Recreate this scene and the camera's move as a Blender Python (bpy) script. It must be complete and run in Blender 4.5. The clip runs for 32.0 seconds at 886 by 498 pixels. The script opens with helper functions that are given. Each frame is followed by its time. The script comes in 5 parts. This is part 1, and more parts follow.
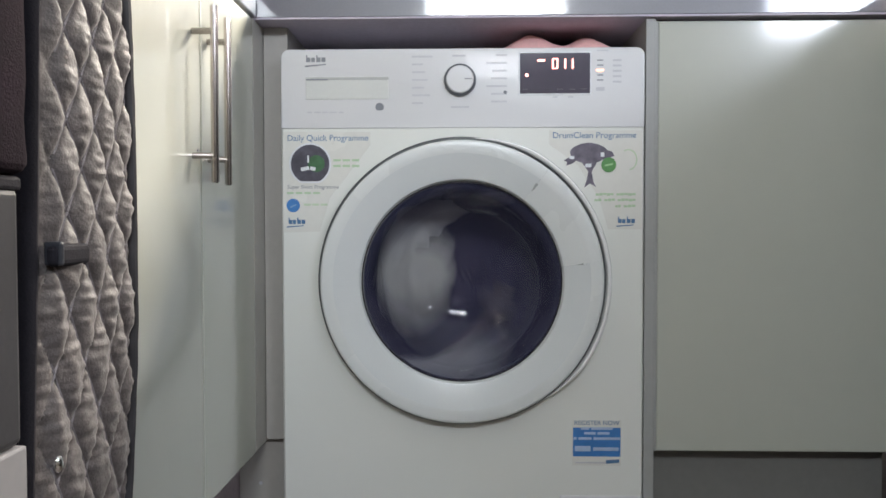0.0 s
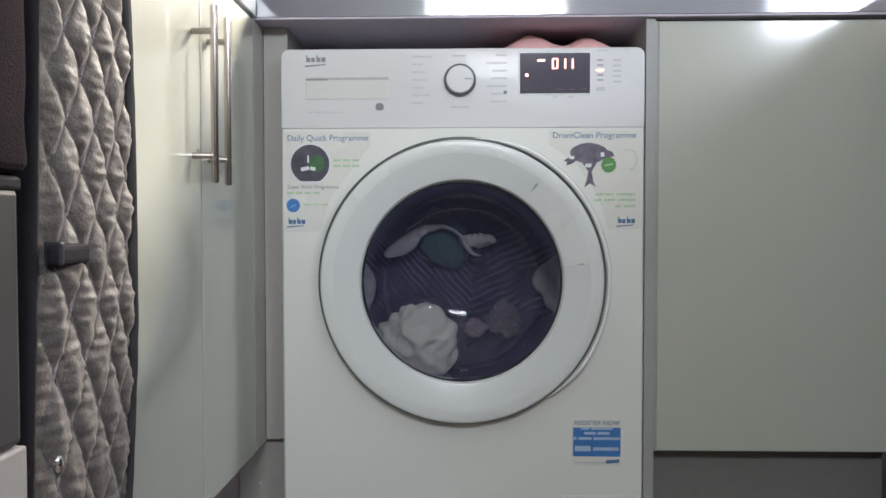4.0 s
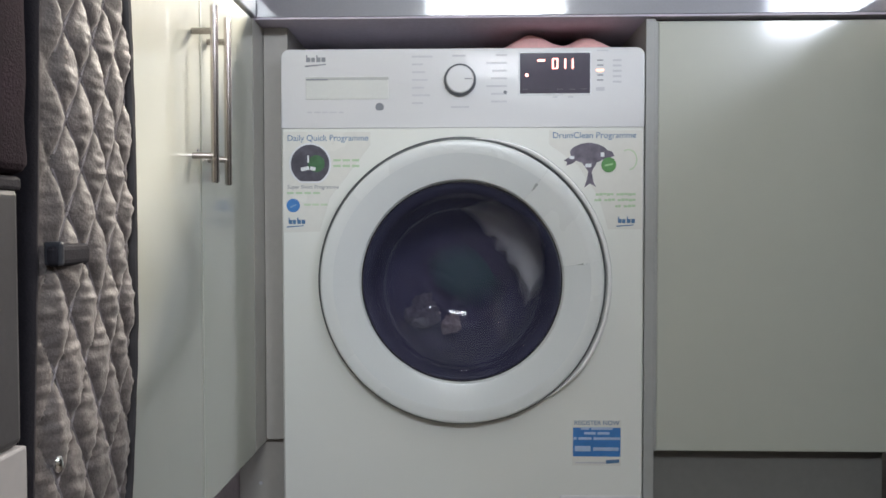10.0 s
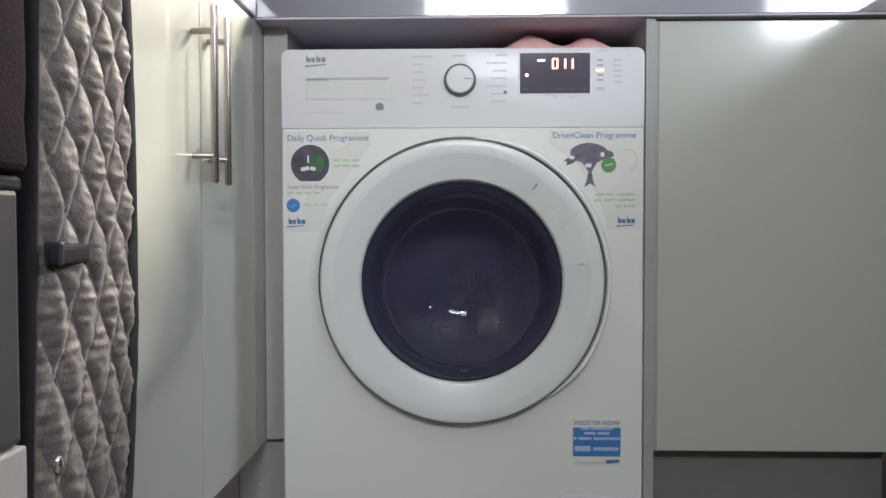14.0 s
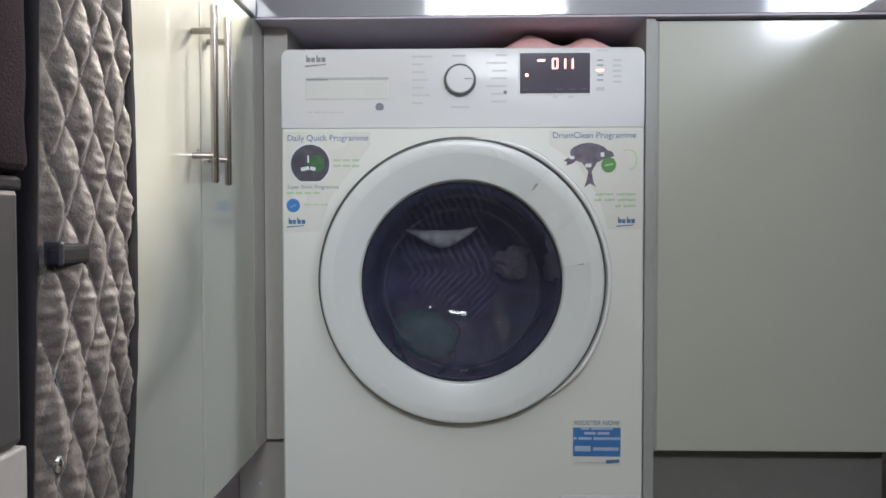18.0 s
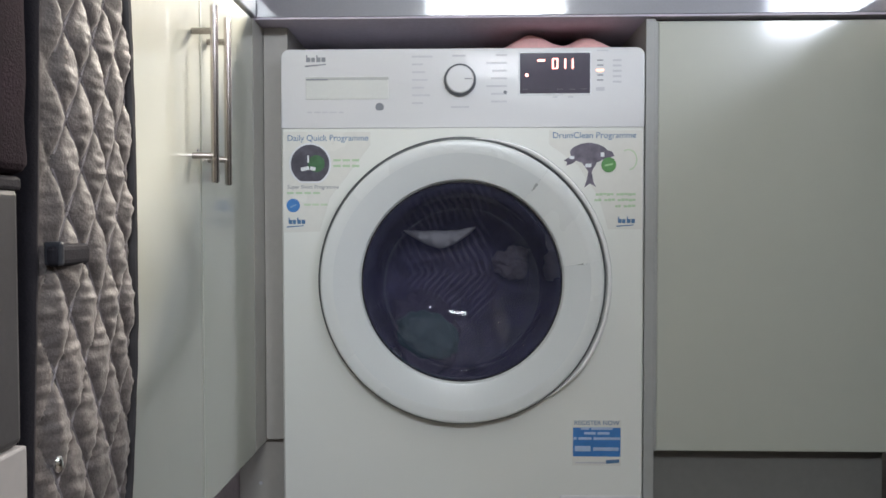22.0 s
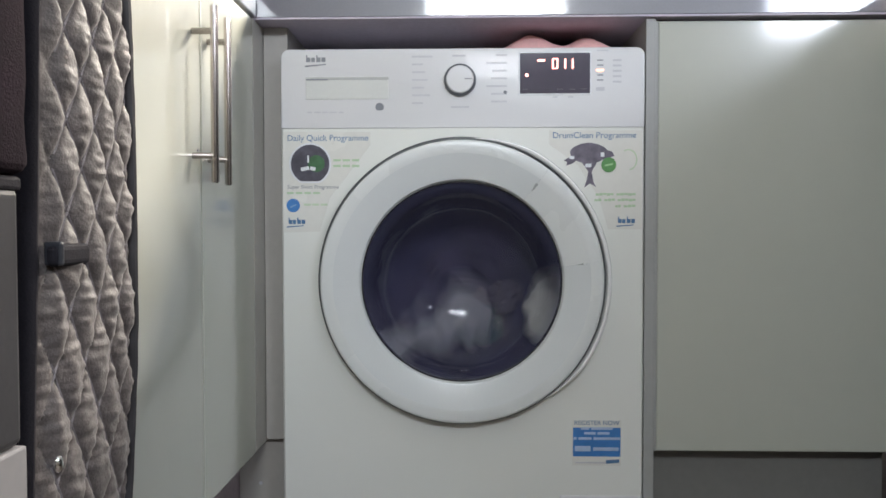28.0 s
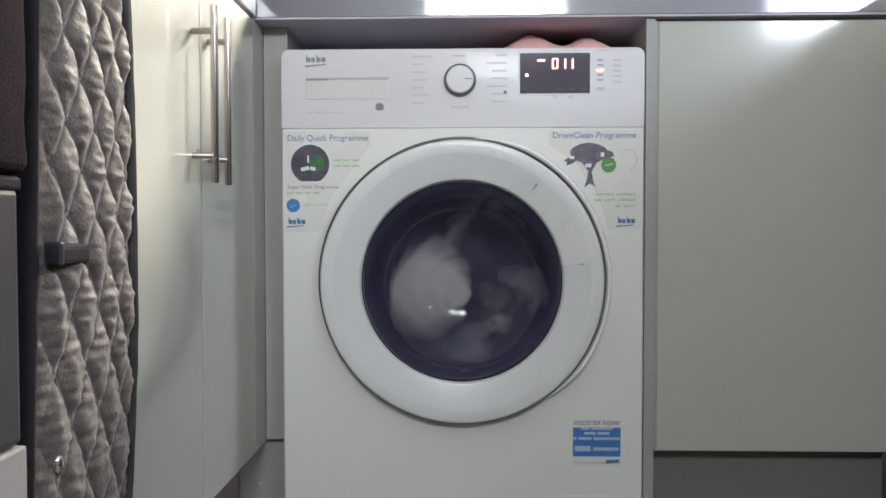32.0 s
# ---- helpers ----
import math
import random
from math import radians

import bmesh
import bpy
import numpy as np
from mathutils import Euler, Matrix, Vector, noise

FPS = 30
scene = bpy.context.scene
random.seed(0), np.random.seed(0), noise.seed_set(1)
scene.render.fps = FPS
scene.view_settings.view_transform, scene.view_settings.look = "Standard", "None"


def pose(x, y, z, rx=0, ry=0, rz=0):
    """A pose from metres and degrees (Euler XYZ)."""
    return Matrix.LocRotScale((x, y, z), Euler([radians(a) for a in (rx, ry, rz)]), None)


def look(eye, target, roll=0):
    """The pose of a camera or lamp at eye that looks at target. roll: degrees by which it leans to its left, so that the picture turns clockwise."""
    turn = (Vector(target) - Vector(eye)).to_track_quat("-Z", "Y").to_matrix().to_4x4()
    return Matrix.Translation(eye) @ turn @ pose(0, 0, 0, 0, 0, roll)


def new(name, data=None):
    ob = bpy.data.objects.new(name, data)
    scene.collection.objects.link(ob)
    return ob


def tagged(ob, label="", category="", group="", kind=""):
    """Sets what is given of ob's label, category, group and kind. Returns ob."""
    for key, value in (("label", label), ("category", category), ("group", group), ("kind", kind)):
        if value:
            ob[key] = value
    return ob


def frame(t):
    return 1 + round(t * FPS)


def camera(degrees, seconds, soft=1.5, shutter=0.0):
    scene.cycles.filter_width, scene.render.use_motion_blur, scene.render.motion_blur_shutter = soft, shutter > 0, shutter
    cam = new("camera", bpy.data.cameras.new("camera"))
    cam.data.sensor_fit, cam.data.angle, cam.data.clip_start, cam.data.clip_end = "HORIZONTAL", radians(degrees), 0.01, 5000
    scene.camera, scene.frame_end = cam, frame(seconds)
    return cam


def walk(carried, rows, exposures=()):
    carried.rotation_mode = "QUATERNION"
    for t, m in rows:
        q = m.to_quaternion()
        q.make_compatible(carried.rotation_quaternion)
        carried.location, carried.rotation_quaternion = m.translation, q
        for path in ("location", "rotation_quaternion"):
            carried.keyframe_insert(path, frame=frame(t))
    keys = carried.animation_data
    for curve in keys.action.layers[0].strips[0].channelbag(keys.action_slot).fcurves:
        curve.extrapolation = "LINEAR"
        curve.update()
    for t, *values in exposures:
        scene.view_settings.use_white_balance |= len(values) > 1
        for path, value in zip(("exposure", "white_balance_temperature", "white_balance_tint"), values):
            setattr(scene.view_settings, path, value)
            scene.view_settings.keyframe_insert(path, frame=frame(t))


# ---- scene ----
# the camera stands still on a low shelf in front of the washing machine
cam = camera(60.0, 32.0, soft=1.6, shutter=3.0)
EYE = (0.0, -1.2733, 0.5455)
AIM = look(EYE, (-0.0278, -0.2741, 0.5171), roll=-0.07)
walk(cam, [(0.0, AIM), (32.0, AIM)])
scene.view_settings.exposure = 0.54

# ---- light ----
world = bpy.data.worlds.new("sky")
scene.world = world
world.use_nodes = True
sky = world.node_tree.nodes.new("ShaderNodeTexSky")
sky.sky_type, sky.sun_disc = "NISHITA", False
sky.sun_elevation, sky.sun_rotation = radians(35), radians(180)
world.node_tree.nodes["Background"].inputs["Strength"].default_value = 0.08
world.node_tree.links.new(sky.outputs[0], world.node_tree.nodes["Background"].inputs[0])


def area_lamp(name, watts, size, size_y, m, color, shape="RECTANGLE"):
    data = bpy.data.lights.new(name, "AREA")
    data.shape, data.size, data.size_y, data.energy, data.color = shape, size, size_y, watts, color
    ob = new(name, data)
    ob.matrix_world = m
    return ob


# daylight through the two windows opposite the machine
WIN = [(-0.19, 0.50, 1.545, 1.84), (1.50, 2.45, 1.50, 1.82)]
for k, (x0, x1, z0, z1) in enumerate(WIN):
    zm = (z0 + z1) / 2
    area_lamp("window_light", (18.0, 21.0)[k], x1 - x0, z1 - z0, look(((x0 + x1) / 2, -2.62, zm), ((x0 + x1) / 2, 0, zm)), ((0.890, 0.955, 1.020), (0.875, 0.945, 1.095))[k])
# flat lamps under the wall cabinets, above the back worktop
PANELS = [(0.10, 0.46), (0.62, 0.46), (1.15, 0.46)]
for x, y in PANELS:
    area_lamp("cabinet_light", 23.0, 0.30, 0.24, pose(x, y, 1.372), (1.0, 0.91, 0.80))


# ---- materials ----
def node(nt, kind, **values):
    n = nt.nodes.new(kind)
    for key, value in values.items():
        n.inputs[key].default_value = value
    return n


def surf(name, base, rough=0.5, metal=0.0, var=0.12, scale=6.0, fine=90.0, bump=0.05, rough_var=0.1, coat=0.0, stretch=(1, 1, 1), ior=1.5, sheen=0.0, coat_rough=0.06):
    """A surface with variation at two scales: wide stains and fine grain."""
    m = bpy.data.materials.new(name)
    m.use_nodes = True
    nt = m.node_tree
    b = nt.nodes["Principled BSDF"]
    b.inputs["Metallic"].default_value = metal
    b.inputs["Coat Weight"].default_value = coat
    b.inputs["Coat Roughness"].default_value = coat_rough
    b.inputs["IOR"].default_value = ior
    b.inputs["Sheen Weight"].default_value = sheen
    tc = node(nt, "ShaderNodeTexCoord")
    mp = node(nt, "ShaderNodeMapping", Scale=stretch)
    nt.links.new(tc.outputs["Object"], mp.inputs[0])
    wide = node(nt, "ShaderNodeTexNoise", Scale=scale, Detail=4.0)
    grain = node(nt, "ShaderNodeTexNoise", Scale=fine, Detail=3.0)
    for n in (wide, grain):
        nt.links.new(mp.outputs[0], n.inputs["Vector"])
    both = node(nt, "ShaderNodeMath")
    both.operation = "ADD"
    nt.links.new(wide.outputs["Fac"], both.inputs[0])
    nt.links.new(grain.outputs["Fac"], both.inputs[1])
    ramp = node(nt, "ShaderNodeMapRange")
    ramp.clamp = False
    ramp.inputs["From Min"].default_value, ramp.inputs["From Max"].default_value = 0.6, 1.4
    ramp.inputs["To Min"].default_value, ramp.inputs["To Max"].default_value = 1 - var, 1 + var
    nt.links.new(both.outputs[0], ramp.inputs["Value"])
    tint = node(nt, "ShaderNodeVectorMath")
    tint.operation = "SCALE"
    tint.inputs[0].default_value = base
    nt.links.new(ramp.outputs[0], tint.inputs["Scale"])
    nt.links.new(tint.outputs[0], b.inputs["Base Color"])
    rr = node(nt, "ShaderNodeMapRange")
    rr.inputs["To Min"].default_value, rr.inputs["To Max"].default_value = max(0.02, rough - rough_var), min(1, rough + rough_var)
    nt.links.new(wide.outputs["Fac"], rr.inputs["Value"])
    nt.links.new(rr.outputs[0], b.inputs["Roughness"])
    bp = node(nt, "ShaderNodeBump", Strength=bump, Distance=0.002)
    nt.links.new(grain.outputs["Fac"], bp.inputs["Height"])
    if bump:
        nt.links.new(bp.outputs[0], b.inputs["Normal"])
    return m


def glow(name, color, strength):
    m = bpy.data.materials.new(name)
    m.use_nodes = True
    b = m.node_tree.nodes["Principled BSDF"]
    b.inputs["Base Color"].default_value = (*color, 1)
    b.inputs["Emission Color"].default_value = (*color, 1)
    b.inputs["Emission Strength"].default_value = strength
    return m


def pane_glass(name, tint, ior=1.5, haze_least=0.0, haze_most=0.004):
    """Thin clear glass; a bluish diffuse share stands in for the haze of reflected light."""
    m = bpy.data.materials.new(name)
    m.use_nodes = True
    nt = m.node_tree
    clear = node(nt, "ShaderNodeBsdfTransparent", Color=(*tint, 1))
    shine = node(nt, "ShaderNodeBsdfGlossy", Roughness=0.015)
    fr = node(nt, "ShaderNodeFresnel", IOR=ior)
    mix = node(nt, "ShaderNodeMixShader")
    nt.links.new(fr.outputs[0], mix.inputs[0])
    haze = node(nt, "ShaderNodeBsdfDiffuse", Color=(0.34, 0.36, 0.66, 1))
    spots = node(nt, "ShaderNodeTexNoise", Scale=14.0, Detail=4.0)
    share = node(nt, "ShaderNodeMapRange")
    share.inputs["To Min"].default_value, share.inputs["To Max"].default_value = haze_least, haze_most
    nt.links.new(spots.outputs["Fac"], share.inputs["Value"])
    dull = node(nt, "ShaderNodeMixShader")
    nt.links.new(share.outputs[0], dull.inputs[0])
    nt.links.new(clear.outputs[0], dull.inputs[1])
    nt.links.new(haze.outputs[0], dull.inputs[2])
    nt.links.new(dull.outputs[0], mix.inputs[1])
    nt.links.new(shine.outputs[0], mix.inputs[2])
    nt.links.new(mix.outputs[0], nt.nodes["Material Output"].inputs[0])
    return m


ENAMEL = surf("white_enamel", (0.81, 0.82, 0.775), rough=0.28, rough_var=0.01, var=0.006, scale=3, fine=240, bump=0.02, coat=0.3)
PLASTIC = surf("white_plastic", (0.70, 0.70, 0.712), rough=0.34, rough_var=0.03, var=0.012, scale=4, fine=300, bump=0.02, coat=0.15)
DOOR_WHITE = surf("door_plastic", (0.745, 0.765, 0.755), rough=0.27, rough_var=0.03, var=0.010, scale=5, fine=260, bump=0.008, coat=0.1)
CHROME = surf("chrome", (0.92, 0.92, 0.92), rough=0.10, metal=1.0, var=0.05, fine=200, bump=0.01, rough_var=0.05)
STEEL = surf("brushed_steel", (0.40, 0.365, 0.345), rough=0.15, metal=1.0, var=0.1, fine=160, bump=0.04, stretch=(8, 8, 0.5))
DRUM_STEEL = surf("drum_steel", (0.42, 0.42, 0.44), rough=0.35, metal=1.0, var=0.1, fine=120, bump=0.05)
RIM_STEEL = surf("dull_rim_metal", (0.13, 0.14, 0.14), rough=0.35, metal=0.2, var=0.1, fine=200, bump=0.01)
RUBBER = surf("grey_rubber", (0.12, 0.12, 0.15), rough=0.5, var=0.15, fine=120, bump=0.06)
DARK = surf("dark_plastic", (0.03, 0.032, 0.04), rough=0.4, var=0.1, bump=0.03)
CREAM = surf("cream_gloss_panel", (0.508, 0.520, 0.456), rough=0.26, var=0.012, rough_var=0.02, scale=1.6, fine=30, bump=0.0, coat=1.0, coat_rough=0.10)
# pale mauve: veiling glare put into the colour of the underside
UNDERSIDE = surf("worktop_underside", (0.58, 0.53, 0.62), rough=0.6, var=0.1, fine=120, bump=0.05)
CARCASS = surf("cream_melamine", (0.43, 0.41, 0.38), rough=0.4, var=0.05, fine=80, bump=0.03)
BLACK_GLOSS = surf("gloss_black_plastic", (0.02, 0.02, 0.025), rough=0.08, var=0.1, bump=0.0, coat=1.0)
DARK_GLOSS = surf("dark_grey_gloss", (0.07, 0.07, 0.075), rough=0.25, var=0.1, coat=0.4)
FILLER = surf("dull_corner_board", (0.48, 0.465, 0.43), rough=0.45, var=0.06, fine=80, bump=0.03)
END_BOARD = surf("greyish_cream_board", (0.375, 0.378, 0.365), rough=0.4, var=0.05, fine=80, bump=0.02)
# darker than the other cream boards: shade below the door in the colour
SHADE_BOARD = surf("shaded_plinth", (0.20, 0.195, 0.185), rough=0.45, var=0.06, fine=80, bump=0.03)
NICHE = surf("brown_chipboard", (0.32, 0.27, 0.29), rough=0.6, var=0.25, scale=12, fine=220, bump=0.15)
WORKTOP = surf("dark_worktop", (0.095, 0.092, 0.12), rough=0.42, var=0.15, scale=10, fine=300, bump=0.01, coat=1.0, ior=2.0, rough_var=0.04)
PLASTER = surf("wall_paint", (0.40, 0.39, 0.37), rough=0.8, var=0.03, fine=40, bump=0.01)
CEIL = surf("ceiling_paint", (0.75, 0.75, 0.73), rough=0.9, var=0.03, fine=120, bump=0.05)
# the floor is out of view; brown picked to warm its bounce light
FLOOR = surf("warm_bounce_floor", (0.14, 0.108, 0.080), rough=0.5, var=0.2, fine=40, bump=0.05)
UPVC = surf("white_window_plastic", (0.8, 0.8, 0.8), rough=0.35, var=0.03)
# last two numbers: haze painted into the glass, stronger on its edge
GLASS = pane_glass("door_glass", (0.80, 0.79, 0.82), 1.36, 0.046, 0.082)
FLANGE = pane_glass("thick_glass_edge", (0.80, 0.80, 0.82), 1.36, 0.075, 0.115)
CLEAR = pane_glass("window_glass", (0.95, 0.95, 0.95), 1.45)
DIM_INK = surf("unlit_symbol", (0.105, 0.096, 0.12), rough=0.3, var=0.1)
RING_GREY = surf("pale_grey_plastic", (0.70, 0.725, 0.725), rough=0.24, rough_var=0.03, var=0.010, scale=5, fine=260, bump=0.008, coat=0.1)
SCREEN = surf("smoked_display", (0.105, 0.094, 0.125), rough=0.12, var=0.05, bump=0.0, coat=0.0)
LED = glow("red_digits", (1.0, 0.42, 0.36), 3.2)
AMBER = glow("amber_lamp", (1.0, 0.42, 0.28), 1.8)
DIFFUSER = glow("lamp_diffuser", (1.0, 0.96, 0.86), 4.0)
INK = surf("grey_print", (0.24, 0.25, 0.28), rough=0.5, var=0.1)
PALE_INK = surf("pale_print", (0.58, 0.58, 0.61), rough=0.5, var=0.06)
BLUE_INK = surf("blue_print", (0.09, 0.20, 0.36), rough=0.5, var=0.1)
GREEN_INK = surf("green_print", (0.46, 0.62, 0.40), rough=0.5, var=0.1)
WHITE_INK = surf("white_print", (0.78, 0.80, 0.82), rough=0.5, var=0.05)
LABEL_BLUE = surf("blue_label", (0.06, 0.22, 0.55), rough=0.4, var=0.1)
STICKER = surf("sticker_film", (0.79, 0.785, 0.735), rough=0.25, var=0.03, coat=0.3)
PHOTO = surf("dark_photo_print", (0.085, 0.08, 0.105), rough=0.35, var=0.4, scale=60)
PHOTO_MAUVE = surf("mauve_photo_print", (0.155, 0.135, 0.175), rough=0.35, var=0.4, scale=60)
QUILT = surf("quilted_fabric", (0.100, 0.085, 0.082), rough=0.58, var=0.45, scale=70, fine=420, bump=0.3, sheen=0.25)
# seam strips, paler than the quilt to paint the sheen along its puffs
THREAD = surf("seam_sheen_thread", (0.25, 0.225, 0.235), rough=0.6, var=0.35, scale=90, fine=600, bump=0.3, sheen=0.4)
BINDING = surf("dark_binding", (0.016, 0.015, 0.020), ior=1.25, rough=0.8, var=0.2, fine=400, bump=0.2)
PURPLE = surf("dark_plum_fleece", (0.013, 0.007, 0.012), ior=1.2, rough=0.95, var=0.4, scale=25, fine=500, bump=0.4)
BIN_GREY = surf("grey_bin_plastic", (0.036, 0.034, 0.038), rough=0.4, var=0.15, fine=150)
CARTON = surf("pale_carton", (0.23, 0.225, 0.235), rough=0.7, var=0.06, fine=120)
# salmon made paler, with the bloom above it put into the colour
PINK = surf("salmon_cloth", (0.86, 0.50, 0.48), rough=0.9, var=0.15, scale=30, fine=500, bump=0.2)
W_COTTON = surf("white_cotton", (0.56, 0.56, 0.50), rough=0.85, var=0.08, scale=25, fine=500, bump=0.2)
S_COTTON = surf("offwhite_cotton", (0.34, 0.34, 0.355), rough=0.85, var=0.12, scale=25, fine=500, bump=0.2)
GREY_COTTON = surf("grey_cotton", (0.52, 0.52, 0.53), rough=0.85, var=0.15, scale=25, fine=500, bump=0.2)
GREEN_CLOTH = surf("green_cloth", (0.026, 0.066, 0.068), rough=0.85, var=0.15, scale=25, fine=500, bump=0.2)
NAVY = surf("navy_knit", (0.030, 0.027, 0.062), rough=0.9, var=0.6, scale=18, fine=110, bump=0.12)


def add_ribs(m, pale, period, lean):
    """Chevron ribs in a paler yarn, worn away in patches; lean: how far the pattern is turned on the cloth."""
    nt = m.node_tree
    tc, mp, sep = node(nt, "ShaderNodeTexCoord"), node(nt, "ShaderNodeMapping", Rotation=(0, radians(lean), 0), Location=(0, 0, -0.018)), node(nt, "ShaderNodeSeparateXYZ")
    nt.links.new(tc.outputs["Object"], mp.inputs[0])
    nt.links.new(mp.outputs[0], sep.inputs[0])

    def calc(op, a, b):
        n = node(nt, "ShaderNodeMath")
        n.operation = op
        for k, q in enumerate((a, b)):
            if isinstance(q, (int, float)):
                n.inputs[k].default_value = q
            else:
                nt.links.new(q, n.inputs[k])
        return n.outputs[0]
    wander = node(nt, "ShaderNodeTexNoise", Scale=22.0, Detail=2.0)
    nt.links.new(mp.outputs[0], wander.inputs["Vector"])
    up, down = calc("MAXIMUM", sep.outputs[2], 0.0), calc("MAXIMUM", calc("MULTIPLY", sep.outputs[2], -1.0), 0.0)
    way = calc("ADD", calc("ADD", sep.outputs[0], calc("MULTIPLY", up, 0.5)), calc("ADD", down, calc("MULTIPLY", wander.outputs["Fac"], 0.022)))
    wave = calc("MAXIMUM", calc("SINE", calc("MULTIPLY", way, 2 * math.pi / period), 0.0), 0.0)
    patch = node(nt, "ShaderNodeMapRange")
    patch.inputs["From Min"].default_value, patch.inputs["From Max"].default_value = 0.085, 0.045
    nt.links.new(sep.outputs[0], patch.inputs["Value"])
    worn = node(nt, "ShaderNodeTexNoise", Scale=16.0, Detail=3.0)
    nt.links.new(mp.outputs[0], worn.inputs["Vector"])
    fade = node(nt, "ShaderNodeMapRange")
    fade.inputs["From Min"].default_value, fade.inputs["From Max"].default_value = 0.36, 0.52
    nt.links.new(worn.outputs["Fac"], fade.inputs["Value"])
    near = node(nt, "ShaderNodeMapRange")
    near.inputs["From Min"].default_value, near.inputs["From Max"].default_value = -0.15, -0.05
    nt.links.new(sep.outputs[0], near.inputs["Value"])
    share = calc("MULTIPLY", calc("MULTIPLY", wave, calc("MULTIPLY", patch.outputs[0], near.outputs[0])), fade.outputs[0])
    b = nt.nodes["Principled BSDF"]
    mix = node(nt, "ShaderNodeMix")
    mix.data_type = "RGBA"
    nt.links.new(share, mix.inputs[0])
    nt.links.new(b.inputs["Base Color"].links[0].from_socket, mix.inputs[6])
    mix.inputs[7].default_value = (*pale, 1)
    nt.links.new(mix.outputs[2], b.inputs["Base Color"])


add_ribs(NAVY, (0.092, 0.074, 0.125), 0.0148, -110.0)
MAROON = surf("black_maroon_cloth", (0.042, 0.036, 0.064), rough=0.9, var=0.2, scale=25, fine=250, bump=0.12)
PINK_WOOL = surf("dusky_pink_wool", (0.18, 0.14, 0.155), rough=0.9, var=0.2, scale=60, fine=500, bump=0.3)
SOCK = surf("grey_lilac_wool", (0.088, 0.077, 0.098), rough=0.9, var=0.15, scale=60, fine=500, bump=0.3)


# ---- builders ----
def part(name, bm, material, parent=None, label="", sharp=38.0):
    me = bpy.data.meshes.new(name)
    bmesh.ops.recalc_face_normals(bm, faces=bm.faces)
    bm.to_mesh(me)
    bm.free()
    me.materials.append(material)
    for p in me.polygons:
        p.use_smooth = True
    me.set_sharp_from_angle(angle=radians(sharp if len(me.polygons) > 400 else 14.0))
    ob = new(name, me)
    if parent:
        ob.parent = parent
    return tagged(ob, label)


def box(x0, x1, y0, y1, z0, z1, bevel=0.0, seg=2):
    bm = bmesh.new()
    bmesh.ops.create_cube(bm, size=1, matrix=Matrix.LocRotScale(((x0 + x1) / 2, (y0 + y1) / 2, (z0 + z1) / 2), None, (x1 - x0, y1 - y0, z1 - z0)))
    if bevel:
        bmesh.ops.bevel(bm, geom=bm.edges[:], offset=bevel, segments=seg, affect="EDGES", profile=0.5)
    return bm


def rod(a, b, r, seg=20, bevel=0.0):
    a, b = Vector(a), Vector(b)
    bm = bmesh.new()
    m = Matrix.Translation((a + b) / 2) @ (b - a).to_track_quat("Z", "Y").to_matrix().to_4x4()
    bmesh.ops.create_cone(bm, cap_ends=True, segments=seg, radius1=r, radius2=r, depth=(b - a).length, matrix=m)
    if bevel:
        caps = [e for e in bm.edges if len(e.link_faces) == 2 and any(len(f.verts) > 4 for f in e.link_faces)]
        bmesh.ops.bevel(bm, geom=caps, offset=bevel, segments=2, affect="EDGES")
    return bm


def lathe(profile, seg=96, a0=0.0, a1=360.0, cx=0.0, cz=0.0):
    """Turns (radius, depth) rows about an axis that runs along y."""
    bm = bmesh.new()
    full = a1 - a0 >= 360
    n = seg if full else seg + 1
    rings = []
    for r, y in profile:
        if r == 0:
            rings.append([bm.verts.new((cx, y, cz))])
            continue
        rings.append([bm.verts.new((cx + r * math.cos(radians(a0 + (a1 - a0) * k / seg)), y, cz + r * math.sin(radians(a0 + (a1 - a0) * k / seg)))) for k in range(n)])
    for p, q in zip(rings, rings[1:]):
        for k in range(seg):
            k2 = (k + 1) % n
            quad = [p[k % len(p)], p[k2 % len(p)], q[k2 % len(q)], q[k % len(q)]]
            quad = list(dict.fromkeys(quad))
            if len(quad) > 2:
                bm.faces.new(quad)
    if not full:
        for k in (0, seg):
            cap = [ring[k] for ring in rings if len(ring) > 1]
            if len(cap) > 2:
                bm.faces.new(cap)
    return bm


def flat(points, y, thick=0.0006):
    """A thin printed or stuck-on shape, from (x, z) outline points, proud of the plane y."""
    bm = bmesh.new()
    f = bm.faces.new([bm.verts.new((x, y, z)) for x, z in points])
    ext = bmesh.ops.extrude_face_region(bm, geom=[f])
    for v in ext["geom"]:
        if isinstance(v, bmesh.types.BMVert):
            v.co.y -= thick
    return bm


def bar(cx, cz, w, h, y=0.0, tilt=0.0, thick=0.0002):
    c, s = math.cos(radians(tilt)), math.sin(radians(tilt))
    return flat([(cx + u * w / 2 * c - v * h / 2 * s, cz + u * w / 2 * s + v * h / 2 * c) for u, v in ((-1, -1), (1, -1), (1, 1), (-1, 1))], y, thick)


def disc(cx, cz, r, y=0.0, seg=40, thick=0.0003, cut=-2.0):
    return flat([(cx + r * math.cos(2 * math.pi * k / seg), cz + max(cut * r, r * math.sin(2 * math.pi * k / seg))) for k in range(seg)], y, thick)


